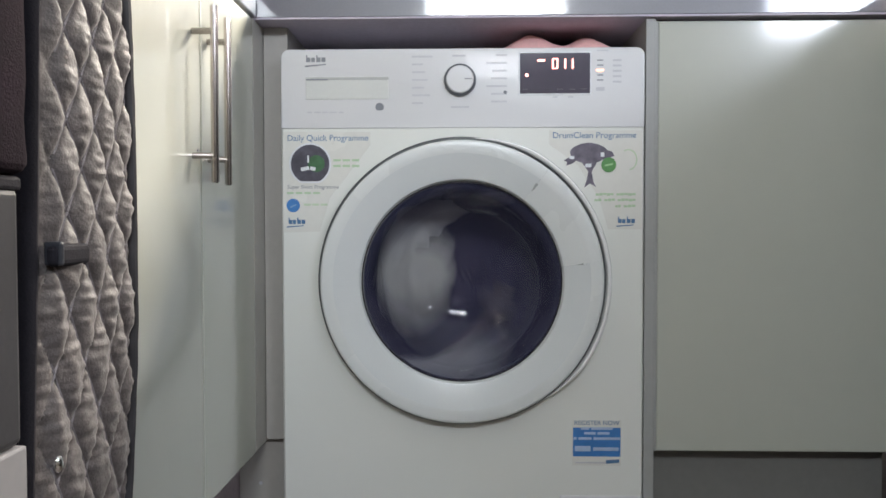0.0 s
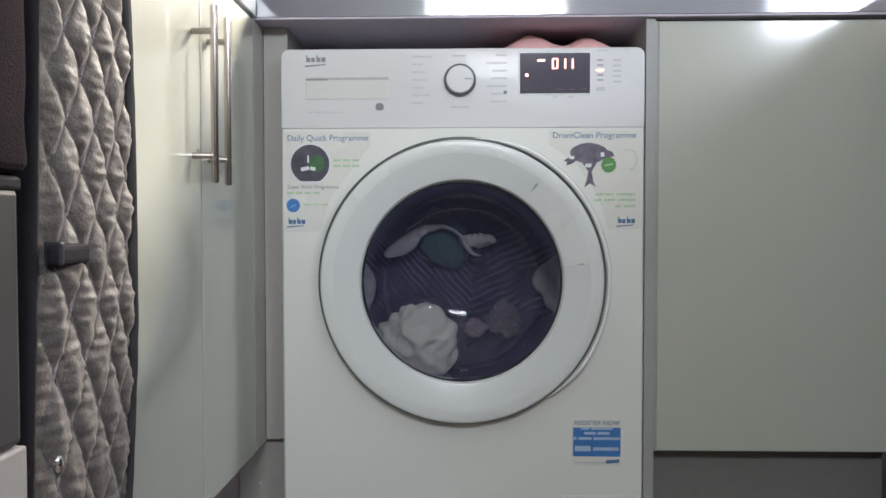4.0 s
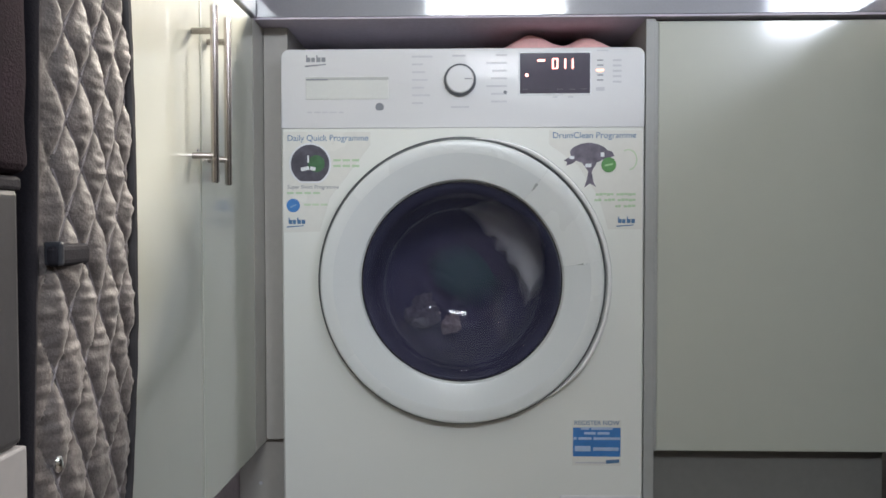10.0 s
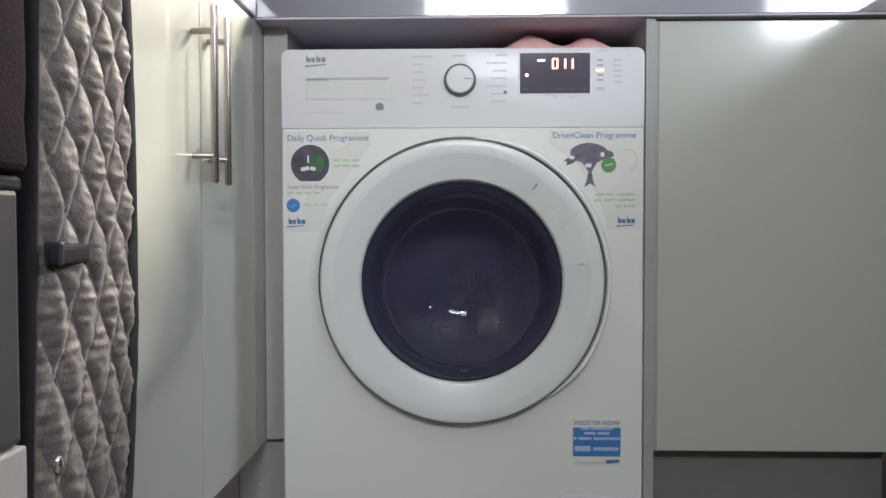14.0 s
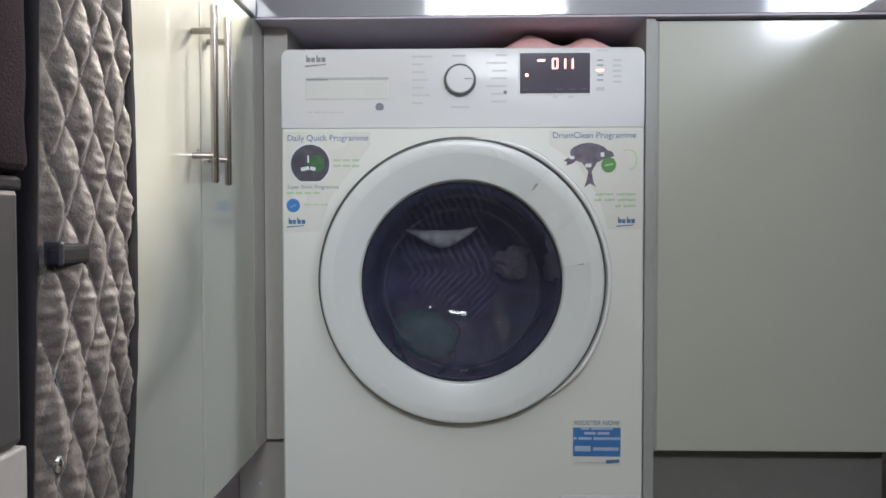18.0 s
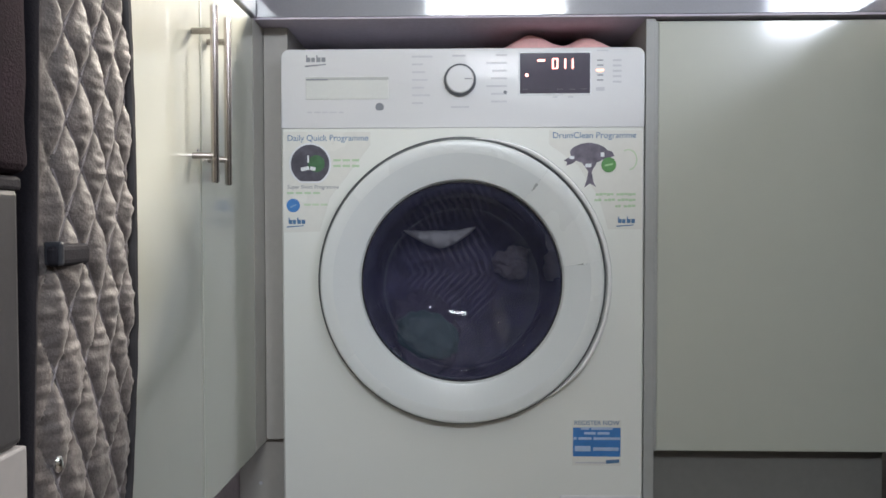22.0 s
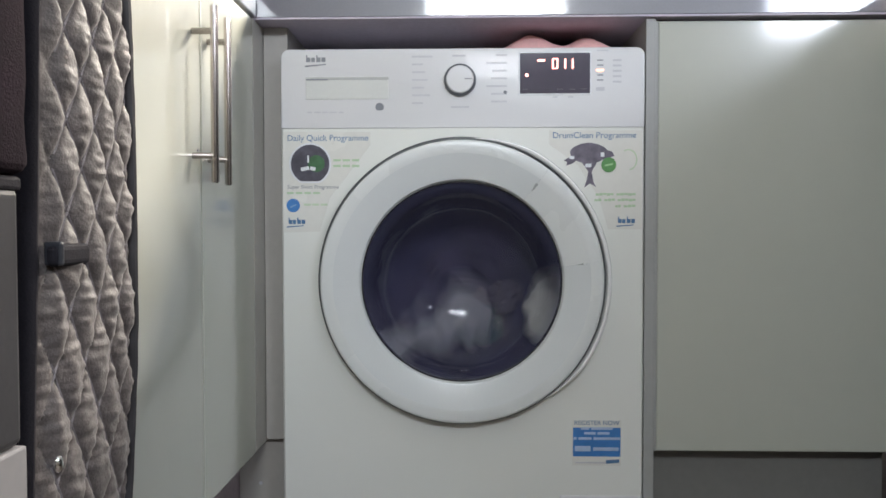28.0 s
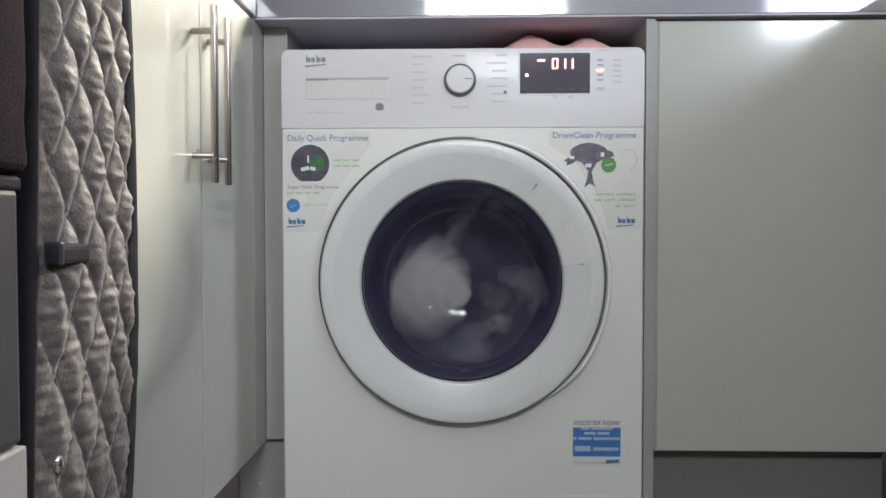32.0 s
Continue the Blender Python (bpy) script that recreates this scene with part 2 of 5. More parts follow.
def words(name, text, cx, cz, width, material, parent, y=0.0, label=""):
    cu = bpy.data.curves.new(name, "FONT")
    cu.body, cu.align_x, cu.align_y, cu.size, cu.extrude = text, "CENTER", "CENTER", 0.02, 0.0002
    tmp = new(name, cu)
    bpy.context.view_layer.update()
    me = bpy.data.meshes.new_from_object(tmp.evaluated_get(bpy.context.evaluated_depsgraph_get()))
    w = max(v.co.x for v in me.vertices) - min(v.co.x for v in me.vertices)
    bpy.data.objects.remove(tmp)
    me.transform(pose(cx, y, cz, 90) @ Matrix.Diagonal((width / w, width / w, 1, 1)))
    me.materials.clear()
    me.materials.append(material)
    ob = new(name, me)
    ob.parent = parent
    return tagged(ob, label)


def thing(name, label, category, x=0.0, y=0.0, z=0.0, group=""):
    ob = new(name)
    ob.empty_display_size = 0.05
    ob.location = (x, y, z)
    return tagged(ob, label, category, group)


def setting(name, bm, material, label=""):
    return tagged(part(name, bm, material, None), label or name.replace("_", " "), "", "", "structure")


# ---- the room ----
setting("floor", box(-1.0, 3.2, -2.7, 0.75, -0.05, 0.0), FLOOR, "unseen kitchen floor, brown to warm the bounced light")
setting("ceiling", box(-1.1, 3.3, -2.85, 0.85, 2.40, 2.45), CEIL, "white painted ceiling")
setting("wall_north", box(-1.1, 3.3, 0.65, 0.75, 0.0, 2.40), PLASTER, "plain painted wall behind the units")
setting("wall_west", box(-1.1, -1.0, -2.7, 0.65, 0.0, 2.40), PLASTER, "plain painted wall beside the units")
setting("wall_east", box(3.2, 3.3, -2.7, 0.65, 0.0, 2.40), PLASTER, "plain painted side wall")

# out of view, added to block window light from the right-hand door
setting("wall_light_block", box(1.03, 1.13, -0.46, -0.012, 0.0, 2.40), PLASTER, "unseen wall added to shade the right-hand door")


def south_wall():
    bm = bmesh.new()
    (a0, a1, az, at), (b0, b1, bz, bt) = WIN
    for x0, x1, z0, z1 in ((-1.1, a0, 0, 2.4), (a1, b0, 0, 2.4), (b1, 3.3, 0, 2.4), (a0, a1, 0, az), (a0, a1, at, 2.4), (b0, b1, 0, bz), (b0, b1, bt, 2.4)):
        bmesh.ops.create_cube(bm, size=1, matrix=Matrix.LocRotScale(((x0 + x1) / 2, -2.75, (z0 + z1) / 2), None, (x1 - x0, 0.10, z1 - z0)))
    setting("wall_south", bm, PLASTER, "plain painted wall with two windows")
    for k, (x0, x1, z0, z1) in enumerate(WIN):
        w = thing("window_%d" % (k + 1), "white framed high kitchen window", "window")
        tagged(w, kind="structure")
        for q in ((x0, x0 + 0.03, z0, z1), (x1 - 0.03, x1, z0, z1), (x0 + 0.03, x1 - 0.03, z0, z0 + 0.03), (x0 + 0.03, x1 - 0.03, z1 - 0.03, z1)):
            part("window_frame", box(q[0], q[1], -2.78, -2.73, q[2], q[3]), UPVC, w)
        pane = part("pane", box(x0 + 0.03, x1 - 0.03, -2.757, -2.753, z0 + 0.03, z1 - 0.03), CLEAR, w)
        pane.visible_shadow = False


south_wall()

# ---- back run of units: plinth, filler, end panel, door, worktop ----
ZB, ZT = 0.173, 0.887
setting("worktop_back", box(-0.98, 2.2, -0.010, 0.64, 0.8905, 0.929, 0.0010, 2), WORKTOP, "dark glossy laminate worktop over the washing machine")
setting("worktop_left", box(-0.98, -0.341, -1.15, -0.012, 0.8885, 0.929, 0.003, 3), WORKTOP, "dark glossy laminate worktop over the side units")
setting("niche_back", box(-0.30, 0.296, 0.625, 0.643, 0.0, 0.885), NICHE, "brown board behind the washing machine")

# thin slab added to carry the painted glare below the worktop
setting("worktop_underside", box(-0.98, 2.19, -0.0097, 0.62, 0.8872, 0.8903), UNDERSIDE, "worktop underside, paled to stand for veiling glare")
filler = thing("filler_panel", "cream filler post beside the washing machine", "panel")
part("post", box(-0.343, -0.3022, 0.040, 0.30, ZB + 0.005, 0.8865, 0.001), CARCASS, filler)
part("edge_band", box(-0.343, -0.3024, 0.0388, 0.0398, ZB + 0.006, 0.8855), CARCASS, filler, "cream edge band")
part("corner_board", box(-0.3625, -0.3446, -0.0235, 0.0535, ZB + 0.001, 0.8865, 0.001), FILLER, filler, "dull cream recessed corner board")

plinth = thing("plinth", "cream plinth board with a small screw cap", "plinth")
part("board", box(-0.3965, -0.3035, 0.058, 0.074, 0.0, 0.1755, 0.001), CARCASS, plinth)
part("screw_cap", lathe([(0.0, 0.0562), (0.003, 0.0562), (0.0035, 0.058)], 16, cx=-0.3585, cz=0.0952), PALE_INK, plinth)

side_plinth = thing("plinth", "dull brown plinth board under the side units", "plinth")
part("board", box(-0.413, -0.398, -1.15, 0.0740, 0.0, 0.168, 0.001), NICHE, side_plinth)

right_unit = thing("base_cabinet", "cream gloss base cabinet beside the washing machine", "cabinet")
part("end_panel", box(0.2969, 0.3135, -0.002, 0.60, 0.0, 0.8865, 0.0012), END_BOARD, right_unit, "greyish cream end panel reaching the floor")
part("carcass", box(0.315, 0.713, 0.022, 0.60, 0.175, 0.886, 0.001), CARCASS, right_unit)
part("door", box(0.3185, 0.711, 0.0025, 0.0205, ZB, 0.8825, 0.0018), CREAM, right_unit, "plain cream gloss door")
part("plinth_board", box(0.315, 0.713, 0.045, 0.061, 0.0, 0.1715, 0.001), SHADE_BOARD, right_unit, "plinth board, darkened for the shade under the door")
part("scribe", box(0.3137, 0.3184, 0.0030, 0.020, ZB, 0.8825), END_BOARD, right_unit)

# unseen unit and top, added to shade and darken the right-hand door
shade_unit = thing("base_cabinet", "unseen dark unit added to shade the right-hand door", "cabinet")
part("carcass", box(0.727, 1.02, -1.15, 0.0, 0.10, 0.886, 0.001), CARCASS, shade_unit)
part("corner_filler", box(0.7145, 0.725, -0.058, -0.004, 0.10, 0.884, 0.001), DARK_GLOSS, shade_unit)
part("door", box(0.700, 0.725, -0.66, -0.062, 0.10, 0.884, 0.0018), DARK_GLOSS, shade_unit)
part("door", box(0.700, 0.725, -1.15, -0.664, 0.10, 0.884, 0.0018), DARK_GLOSS, shade_unit)
part("plinth_board", box(0.75, 0.77, -1.15, -0.004, 0.0, 0.098, 0.001), DARK_GLOSS, shade_unit)
setting("shade_unit_top", box(0.694, 1.025, -1.16, -0.062, 0.8885, 0.929, 0.003, 3), WORKTOP, "unseen dark slab on top of the added shading unit")

# wall cabinet with its small lamps, above the picture
wall_unit = thing("wall_cabinet", "plain cream wall cabinet above the worktop", "cabinet")
part("carcass", box(-0.6, 1.8, 0.30, 0.648, 1.385, 2.08, 0.002), CARCASS, wall_unit)
part("door", box(-0.6, 1.8, 0.281, 0.299, 1.385, 2.08, 0.002), CREAM, wall_unit)
for x, y in PANELS:
    lamp = thing("panel_lamp", "flat white lamp under the wall cabinet", "lamp", group="lamps under the wall cabinet")
    for x0, x1, y0, y1 in ((-0.165, -0.151, -0.135, 0.135), (0.151, 0.165, -0.135, 0.135), (-0.151, 0.151, -0.135, -0.121), (-0.151, 0.151, 0.121, 0.135)):
        part("rim", box(x + x0, x + x1, y + y0, y + y1, 1.3735, 1.3845, 0.001), UPVC, lamp)
    part("diffuser", box(x - 0.1505, x + 0.1505, y - 0.1205, y + 0.1205, 1.3775, 1.3840), DIFFUSER, lamp)

# ---- side run: two tall doors with bar handles ----
def bar_handle(door, y, x_bar):
    h = part("handle", rod((x_bar, y, 0.6020), (x_bar, y, 0.8255), 0.0050, 20, 0.0012), STEEL, door, "brushed steel bar handle")
    for z in (0.6365, 0.7935):
        part("standoff", rod((-0.3445, y, z), (x_bar - 0.003, y, z), 0.0042, 16), STEEL, h)


for y0, y1, yh, xb, cap in ((-0.2728, -0.0250, -0.2475, -0.3168, "cream gloss cabinet with a bar handle in the corner"), (-0.870, -0.2772, -0.3062, -0.3155, "cream gloss cabinet with a bar handle behind the quilted pad")):
    unit = thing("base_cabinet", cap, "cabinet", group="side cabinets")
    part("carcass", box(-0.98, -0.364, y0, y1, 0.175, 0.886, 0.001), NICHE, unit)
    d = part("door", box(-0.362, -0.344, y0, y1, ZB, 0.8845, 0.0018), CREAM, unit, "plain cream gloss door")
    bar_handle(d, yh, xb)
part("screw", rod((-0.3445, -0.2895, 0.6448), (-0.3425, -0.2895, 0.6448), 0.0016, 12), INK, d)

# ---- quilted pad and the things stacked beside it ----
def quilted_pad():
    pad = thing("quilted_pad", "long grey-brown diamond-quilted pad with dark binding, leaning on the cabinet doors", "pad")
    bm = bmesh.new()
    ny, nz = 96, 470
    z0, z1 = 0.0, 0.885
    noise.seed_set(3)

    def edge(z):
        right = -0.5455 - 0.030 * max(0.0, (0.46 - z) / 0.2) ** 1.3 * 0.75 - 0.012 * max(0.0, (z - 0.55) / 0.25) ** 2
        left = -0.7060 + 0.045 * max(0.0, z - 0.5) - 0.06 * max(0.0, 0.5 - z)
        return left, right
    grid = []
    for j in range(nz + 1):
        z = z0 + (z1 - z0) * j / nz
        l, r = edge(z)
        row = []
        for i in range(ny + 1):
            f = i / ny
            y = l + (r - l) * f
            wob = 0.10 * noise.noise((y * 14, z * 9, 1.3))
            c = (y + 0.6467) / 0.0425 + 0.5 + wob
            d = ((z - 0.6331) / 0.0735 if z > 0.53 else -1.403 + (z - 0.53) / 0.088) + wob * 0.7
            soft = 0.42 if z > 0.53 else 0.42 - 0.24 * min(1.0, (0.53 - z) / 0.08)
            u, v = c + d, c - d
            puff = abs(math.sin(math.pi * u)) ** 0.42 * abs(math.sin(math.pi * v)) ** soft
            lift = 0.0102 * puff * min(1.0, (1 - f) * 12, f * 9) + 0.0022 * noise.noise((y * 45, z * 75, 2.0)) * puff + 0.0020 * noise.noise((y * 90, z * 170, 7.0)) * puff + (0.0022 * noise.noise((y * 40, z * 130, 11.0)) * puff if z < 0.53 else 0.0)
            belly = 0.004 * math.sin(math.pi * f)
            row.append(bm.verts.new((-0.3225 + lift + belly - 0.006 * max(0, (f - 0.9) / 0.1) ** 2, y, z)))
        grid.append(row)
    for j in range(nz):
        for i in range(ny):
            bm.faces.new((grid[j][i], grid[j][i + 1], grid[j + 1][i + 1], grid[j + 1][i]))
    rim = [e for e in bm.edges if e.is_boundary]
    ext = bmesh.ops.extrude_edge_only(bm, edges=rim)
    for v in ext["geom"]:
        if isinstance(v, bmesh.types.BMVert):
            v.co.x = -0.3415
    part("quilting", bm, QUILT, pad)
    # strips along the seams that carry the painted sheen
    bm = bmesh.new()
    for way in (1, -1):
        for q in range(-14, 16):
            prev = None
            for j in range(0, nz + 1, 2):
                z = z0 + (z1 - z0) * j / nz
                l, r = edge(z)
                d = (z - 0.6331) / 0.0735 if z > 0.53 else -1.403 + (z - 0.53) / 0.088
                y = (q - way * d - 0.5) * 0.0425 - 0.6467
                for _ in range(4):
                    wob = 0.10 * noise.noise((y * 14, z * 9, 1.3))
                    y = (q - way * (d + wob * 0.7) - 0.5 - wob) * 0.0425 - 0.6467
                f = (y - l) / (r - l)
                if not 0.09 < f < 0.96:
                    prev = None
                    continue
                x = -0.3222 + 0.004 * math.sin(math.pi * f) - 0.006 * max(0, (f - 0.9) / 0.1) ** 2
                w = 0.0012 + 0.0005 * noise.noise((y * 300, z * 300, q))
                up = 0.0030 * min(1, (1 - f) * 12, f * 9)
                ring = [bm.verts.new((x + b, y + a, z)) for a, b in ((-w, up), (0.0, up * 1.4), (w, up))]
                if prev:
                    for k in (0, 1):
                        bm.faces.new((prev[k], prev[k + 1], ring[k + 1], ring[k]))
                prev = ring
    part("seam", bm, THREAD, pad, "stitched seams, pale to stand for the fabric's sheen")
    for side in (0, 1):
        bm = bmesh.new()
        prev = None
        for j in range(0, 90):
            z = z0 + 0.004 + (z1 - z0 - 0.008) * j / 89
            y = edge(z)[side] + (-0.006 if side == 0 else -0.0030) + 0.0012 * noise.noise((z * 40, side, 5))
            w = 0.0095 if side == 0 else 0.0046
            ring = [bm.verts.new(((-0.3290 if side == 0 else -0.3195) + (0.011 if side == 0 else 0.0075) * math.cos(k * math.pi / 5), y + w * math.sin(k * math.pi / 5), z)) for k in range(10)]
            if prev:
                for k in range(10):
                    bm.faces.new((prev[k], prev[(k + 1) % 10], ring[(k + 1) % 10], ring[k]))
            prev = ring
        part("binding", bm, (BINDING, BIN_GREY)[side], pad, "dark fabric binding")
    strap = box(-0.318, -0.3065, -0.702, -0.650, 0.5155, 0.5330, 0.005, 3)
    for v in strap.verts:
        v.co.z += 0.10 * (v.co.y + 0.70) * (v.co.x + 0.31) / 0.02 * 0.4
    s = part("strap", strap, BINDING, pad, "dark rubber strap tab")
    part("keeper", box(-0.3195, -0.3050, -0.700, -0.695, 0.5165, 0.5350, 0.002), DARK, s)
    stud = bmesh.new()
    bmesh.ops.create_uvsphere(stud, u_segments=24, v_segments=14, radius=0.0058, matrix=Matrix.Translation((-0.3140, -0.694, 0.3630)) @ Matrix.Diagonal((0.7, 0.75, 1.2, 1)))
    part("press_stud", stud, CHROME, pad, "small bright metal stud")
    return pad


quilted_pad()


def stack():
    b = thing("carton", "pale plain carton standing on the floor", "box")
    part("carton_wall", box(-0.343, -0.311, -0.96, -0.7395, 0.0, 0.391, 0.002), CARTON, b)
    g = thing("storage_bin", "dark grey plastic bin standing on a pale carton", "bin")
    part("bin_body", box(-0.343, -0.313, -0.95, -0.7405, 0.3915, 0.574, 0.006, 3), BIN_GREY, g)
    part("bin_rim", box(-0.343, -0.3115, -0.95, -0.7395, 0.571, 0.5815, 0.003, 2), BINDING, g)
    f = thing("fleece_blanket", "folded dark plum fleece blanket on top of a bin", "blanket")
    bm = box(-0.343, -0.306, -0.95, -0.733, 0.582, 0.800, 0.012, 4)
    bmesh.ops.subdivide_edges(bm, edges=bm.edges[:], cuts=6, use_grid_fill=True)
    for v in bm.verts:
        k = noise.noise(v.co * 28) * 0.004 + noise.noise(v.co * 90) * 0.0012
        v.co.x += k
        v.co.y += k
    part("folded_fleece", bm, PURPLE, f)


stack()


# ---- the washing machine ----
MX = -0.0043          # its middle
CX, CZ = -0.0045, 0.4558   # the door's axis
machine = thing("washing_machine", "white front-loading washing machine running with a mixed load", "washing machine")
L, R, TOP, SEAM = MX - 0.30, MX + 0.30, 0.8400, 0.7098
part("side_panel", box(L, L + 0.012, 0.012, 0.55, 0.012, TOP - 0.032, 0.001), ENAMEL, machine)
part("side_panel", box(R - 0.012, R, 0.012, 0.55, 0.012, TOP - 0.032, 0.001), ENAMEL, machine)
part("back_panel", box(L + 0.013, R - 0.013, 0.54, 0.55, 0.012, TOP - 0.032), ENAMEL, machine)
part("base", box(L + 0.013, R - 0.013, 0.02, 0.54, 0.012, 0.024), DARK, machine)
part("lid", box(L + 0.001, R - 0.001, 0.0215, 0.552, TOP - 0.030, TOP - 0.001, 0.004, 3), PLASTIC, machine, "white plastic lid")
for x in (L + 0.04, R - 0.04):
    for y in (0.05, 0.50):
        part("foot", rod((x, y, 0.0), (x, y, 0.0125), 0.02, 20, 0.002), DARK, machine)


def front_panel():
    """The lower front, with a round opening for the door."""
    bm = bmesh.new()
    n, r = 96, 0.205
    x0, x1, z0, z1 = L, R, 0.014, SEAM - 0.0001
    fr, bk, out, outb = [], [], [], []
    for k in range(n):
        a = 2 * math.pi * k / n
        c, s = math.cos(a), math.sin(a)
        fr.append(bm.verts.new((CX + r * c, 0, CZ + r * s)))
        bk.append(bm.verts.new((CX + r * c, 0.012, CZ + r * s)))
        t = min((x1 - CX) / c if c > 1e-6 else 9, (x0 - CX) / c if c < -1e-6 else 9, (z1 - CZ) / s if s > 1e-6 else 9, (z0 - CZ) / s if s < -1e-6 else 9)
        out.append([CX + t * c, CZ + t * s])
    for cx, cz in ((x0, z0), (x1, z0), (x0, z1), (x1, z1)):
        k = min(range(n), key=lambda q: (out[q][0] - cx) ** 2 + (out[q][1] - cz) ** 2)
        out[k] = [cx, cz]
    inner, rim, rimb = [], [], []
    for x, z in out:
        ix, iz = min(max(x, x0 + 0.003), x1 - 0.003), min(max(z, z0 + 0.003), z1 - 0.0002)
        inner.append(bm.verts.new((ix, 0, iz)))
        rim.append(bm.verts.new((x, 0.0028, z)))
        rimb.append(bm.verts.new((x, 0.012, z)))
    for k in range(n):
        q = (k + 1) % n
        bm.faces.new((fr[k], fr[q], inner[q], inner[k]))
        bm.faces.new((inner[k], inner[q], rim[q], rim[k]))
        bm.faces.new((rim[k], rim[q], rimb[q], rimb[k]))
        bm.faces.new((fr[k], bk[k], bk[q], fr[q]))
    return bm


panel = part("front_panel", front_panel(), ENAMEL, machine, "white enamelled steel front")

# control panel, with round upper corners
def fascia():
    bm = bmesh.new()
    rad, pts = 0.014, []
    z0 = SEAM + 0.0001
    for cx, cz, a0 in ((R - rad, TOP - rad, 0), (L + rad, TOP - rad, 90)):
        for k in range(9):
            a = radians(a0 + 90 * k / 8)
            pts.append((cx + rad * math.cos(a), cz + rad * math.sin(a)))
    pts += [(L, z0), (R, z0)]
    mx, mz = MX, (z0 + TOP) / 2
    loops = []
    for y, inset in ((-0.0014, 0.0030), (-0.0009, 0.0010), (0.0006, 0.0), (0.021, 0.0)):
        loops.append([bm.verts.new((x + (mx - x) / abs(mx - x) * inset if abs(mx - x) > 1e-6 else x, y, z - inset if z > mz else z)) for x, z in pts])
    bm.faces.new(loops[0])
    for p, q in zip(loops, loops[1:]):
        for k in range(len(pts)):
            bm.faces.new((p[k], p[(k + 1) % len(pts)], q[(k + 1) % len(pts)], q[k]))
    return bm


F = -0.0014
control = part("control_panel", fascia(), PLASTIC, machine, "white control panel with dial and display")

# detergent drawer front
drawer = part("detergent_drawer", box(-0.2629, -0.1248, F - 0.0006, F + 0.004, 0.7567, 0.7902, 0.0015), surf("drawer_plastic", (0.66, 0.67, 0.645), rough=0.4, var=0.03, fine=300, bump=0.02), machine, "white detergent drawer front")
# no recess: a raised strip whose grey paints the slot's shade
part("grip_slot", box(-0.2629, -0.1248, F - 0.0010, F + 0.003, 0.7893, 0.7940, 0.0006), surf("slot_shade", (0.50, 0.51, 0.50), rough=0.5), drawer)
part("brand_strip", bar(-0.2440, 0.7896, 0.036, 0.0022, F - 0.0010), INK, drawer)

# programme dial
kx, kz = -0.0071, 0.7876
part("dial_ring", lathe([(0.0262, F), (0.0266, F - 0.003), (0.0258, F - 0.0065), (0.0232, F - 0.0080), (0.0226, F - 0.007)], 56, cx=kx, cz=kz), surf("dial_grey", (0.17, 0.18, 0.20), rough=0.3, metal=0.3), machine, "dark grey dial skirt")
dial = part("dial", lathe([(0.0226, F - 0.004), (0.0226, F - 0.0095), (0.0212, F - 0.0110), (0.0, F - 0.0115)], 56, cx=kx, cz=kz), PLASTIC, machine, "white programme dial")
part("pointer", bar(kx + 0.0140, kz + 0.0002, 0.012, 0.0016, F - 0.0115), INK, dial)
for k in range(7):
    w = (0.034, 0.018, 0.022, 0.026, 0.020, 0.030, 0.018)[k]
    part("programme_mark", bar(-0.0863 + w / 2, (0.8266 - 0.012700 * k), w, 0.0030, F), PALE_INK, control)
    w = (0.018, 0.034, 0.024, 0.026, 0.034, 0.026, 0.026)[k]
    part("programme_mark", bar(0.0701 - w / 2, (0.8282 - 0.012650 * k), w, 0.0030, F), PALE_INK, control)
part("programme_mark", bar(-0.0089, 0.8279, 0.022, 0.003, F), PALE_INK, control)
part("programme_mark", bar(-0.0071, 0.7436, 0.030, 0.003, F), PALE_INK, control)
part("start_mark", disc(0.0674, 0.7672, 0.0030, F, 16), INK, control)
for k in range(5):
    part("small_print", bar((-0.2566 + 0.013175 * k), (0.7361 - 0.000075 * k), (0.008, 0.011, 0.010, 0.012, 0.008)[k], 0.0024, F), PALE_INK, control)
tri = [(-0.1399 + 0.0070 * math.cos(a), 0.7443 + max(-0.0055, 0.0070 * math.sin(a))) for a in [radians(t) for t in range(-60, 260, 20)]]
part("hazard_mark", flat(tri, F, 0.0005), INK, control)
lx, lz = -0.2457, 0.8236
for k, (dx, w, h, up) in enumerate(((-0.0150, 0.0022, 0.0115, 0.001), (-0.0115, 0.0050, 0.0075, -0.001), (-0.0045, 0.0062, 0.0075, -0.001), (0.0020, 0.0022, 0.0115, 0.001), (0.0055, 0.0050, 0.0075, -0.001), (0.0128, 0.0068, 0.0075, -0.001))):
    part("brand_shape", bar(lx + dx, lz + up, w, h, F), INK, control)
part("brand_stroke", flat([(lx - 0.018, lz - 0.0130), (lx + 0.017, lz - 0.0095), (lx + 0.017, lz - 0.0078), (lx - 0.018, lz - 0.0104)], F, 0.0005), INK, control)

# display with its red digits
dx0, dx1, dz0, dz1 = 0.0915, 0.2062, 0.7649, 0.8309
display = part("display", box(dx0, dx1, F - 0.0012, F + 0.002, dz0, dz1, 0.0008), SCREEN, machine, "dark display showing red digits")
part("display_surround", box(dx0 - 0.0022, dx1 + 0.0022, F - 0.0006, F + 0.0018, dz0 - 0.0022, dz1 + 0.0022, 0.0006), WHITE_INK, display)
D = F - 0.0013


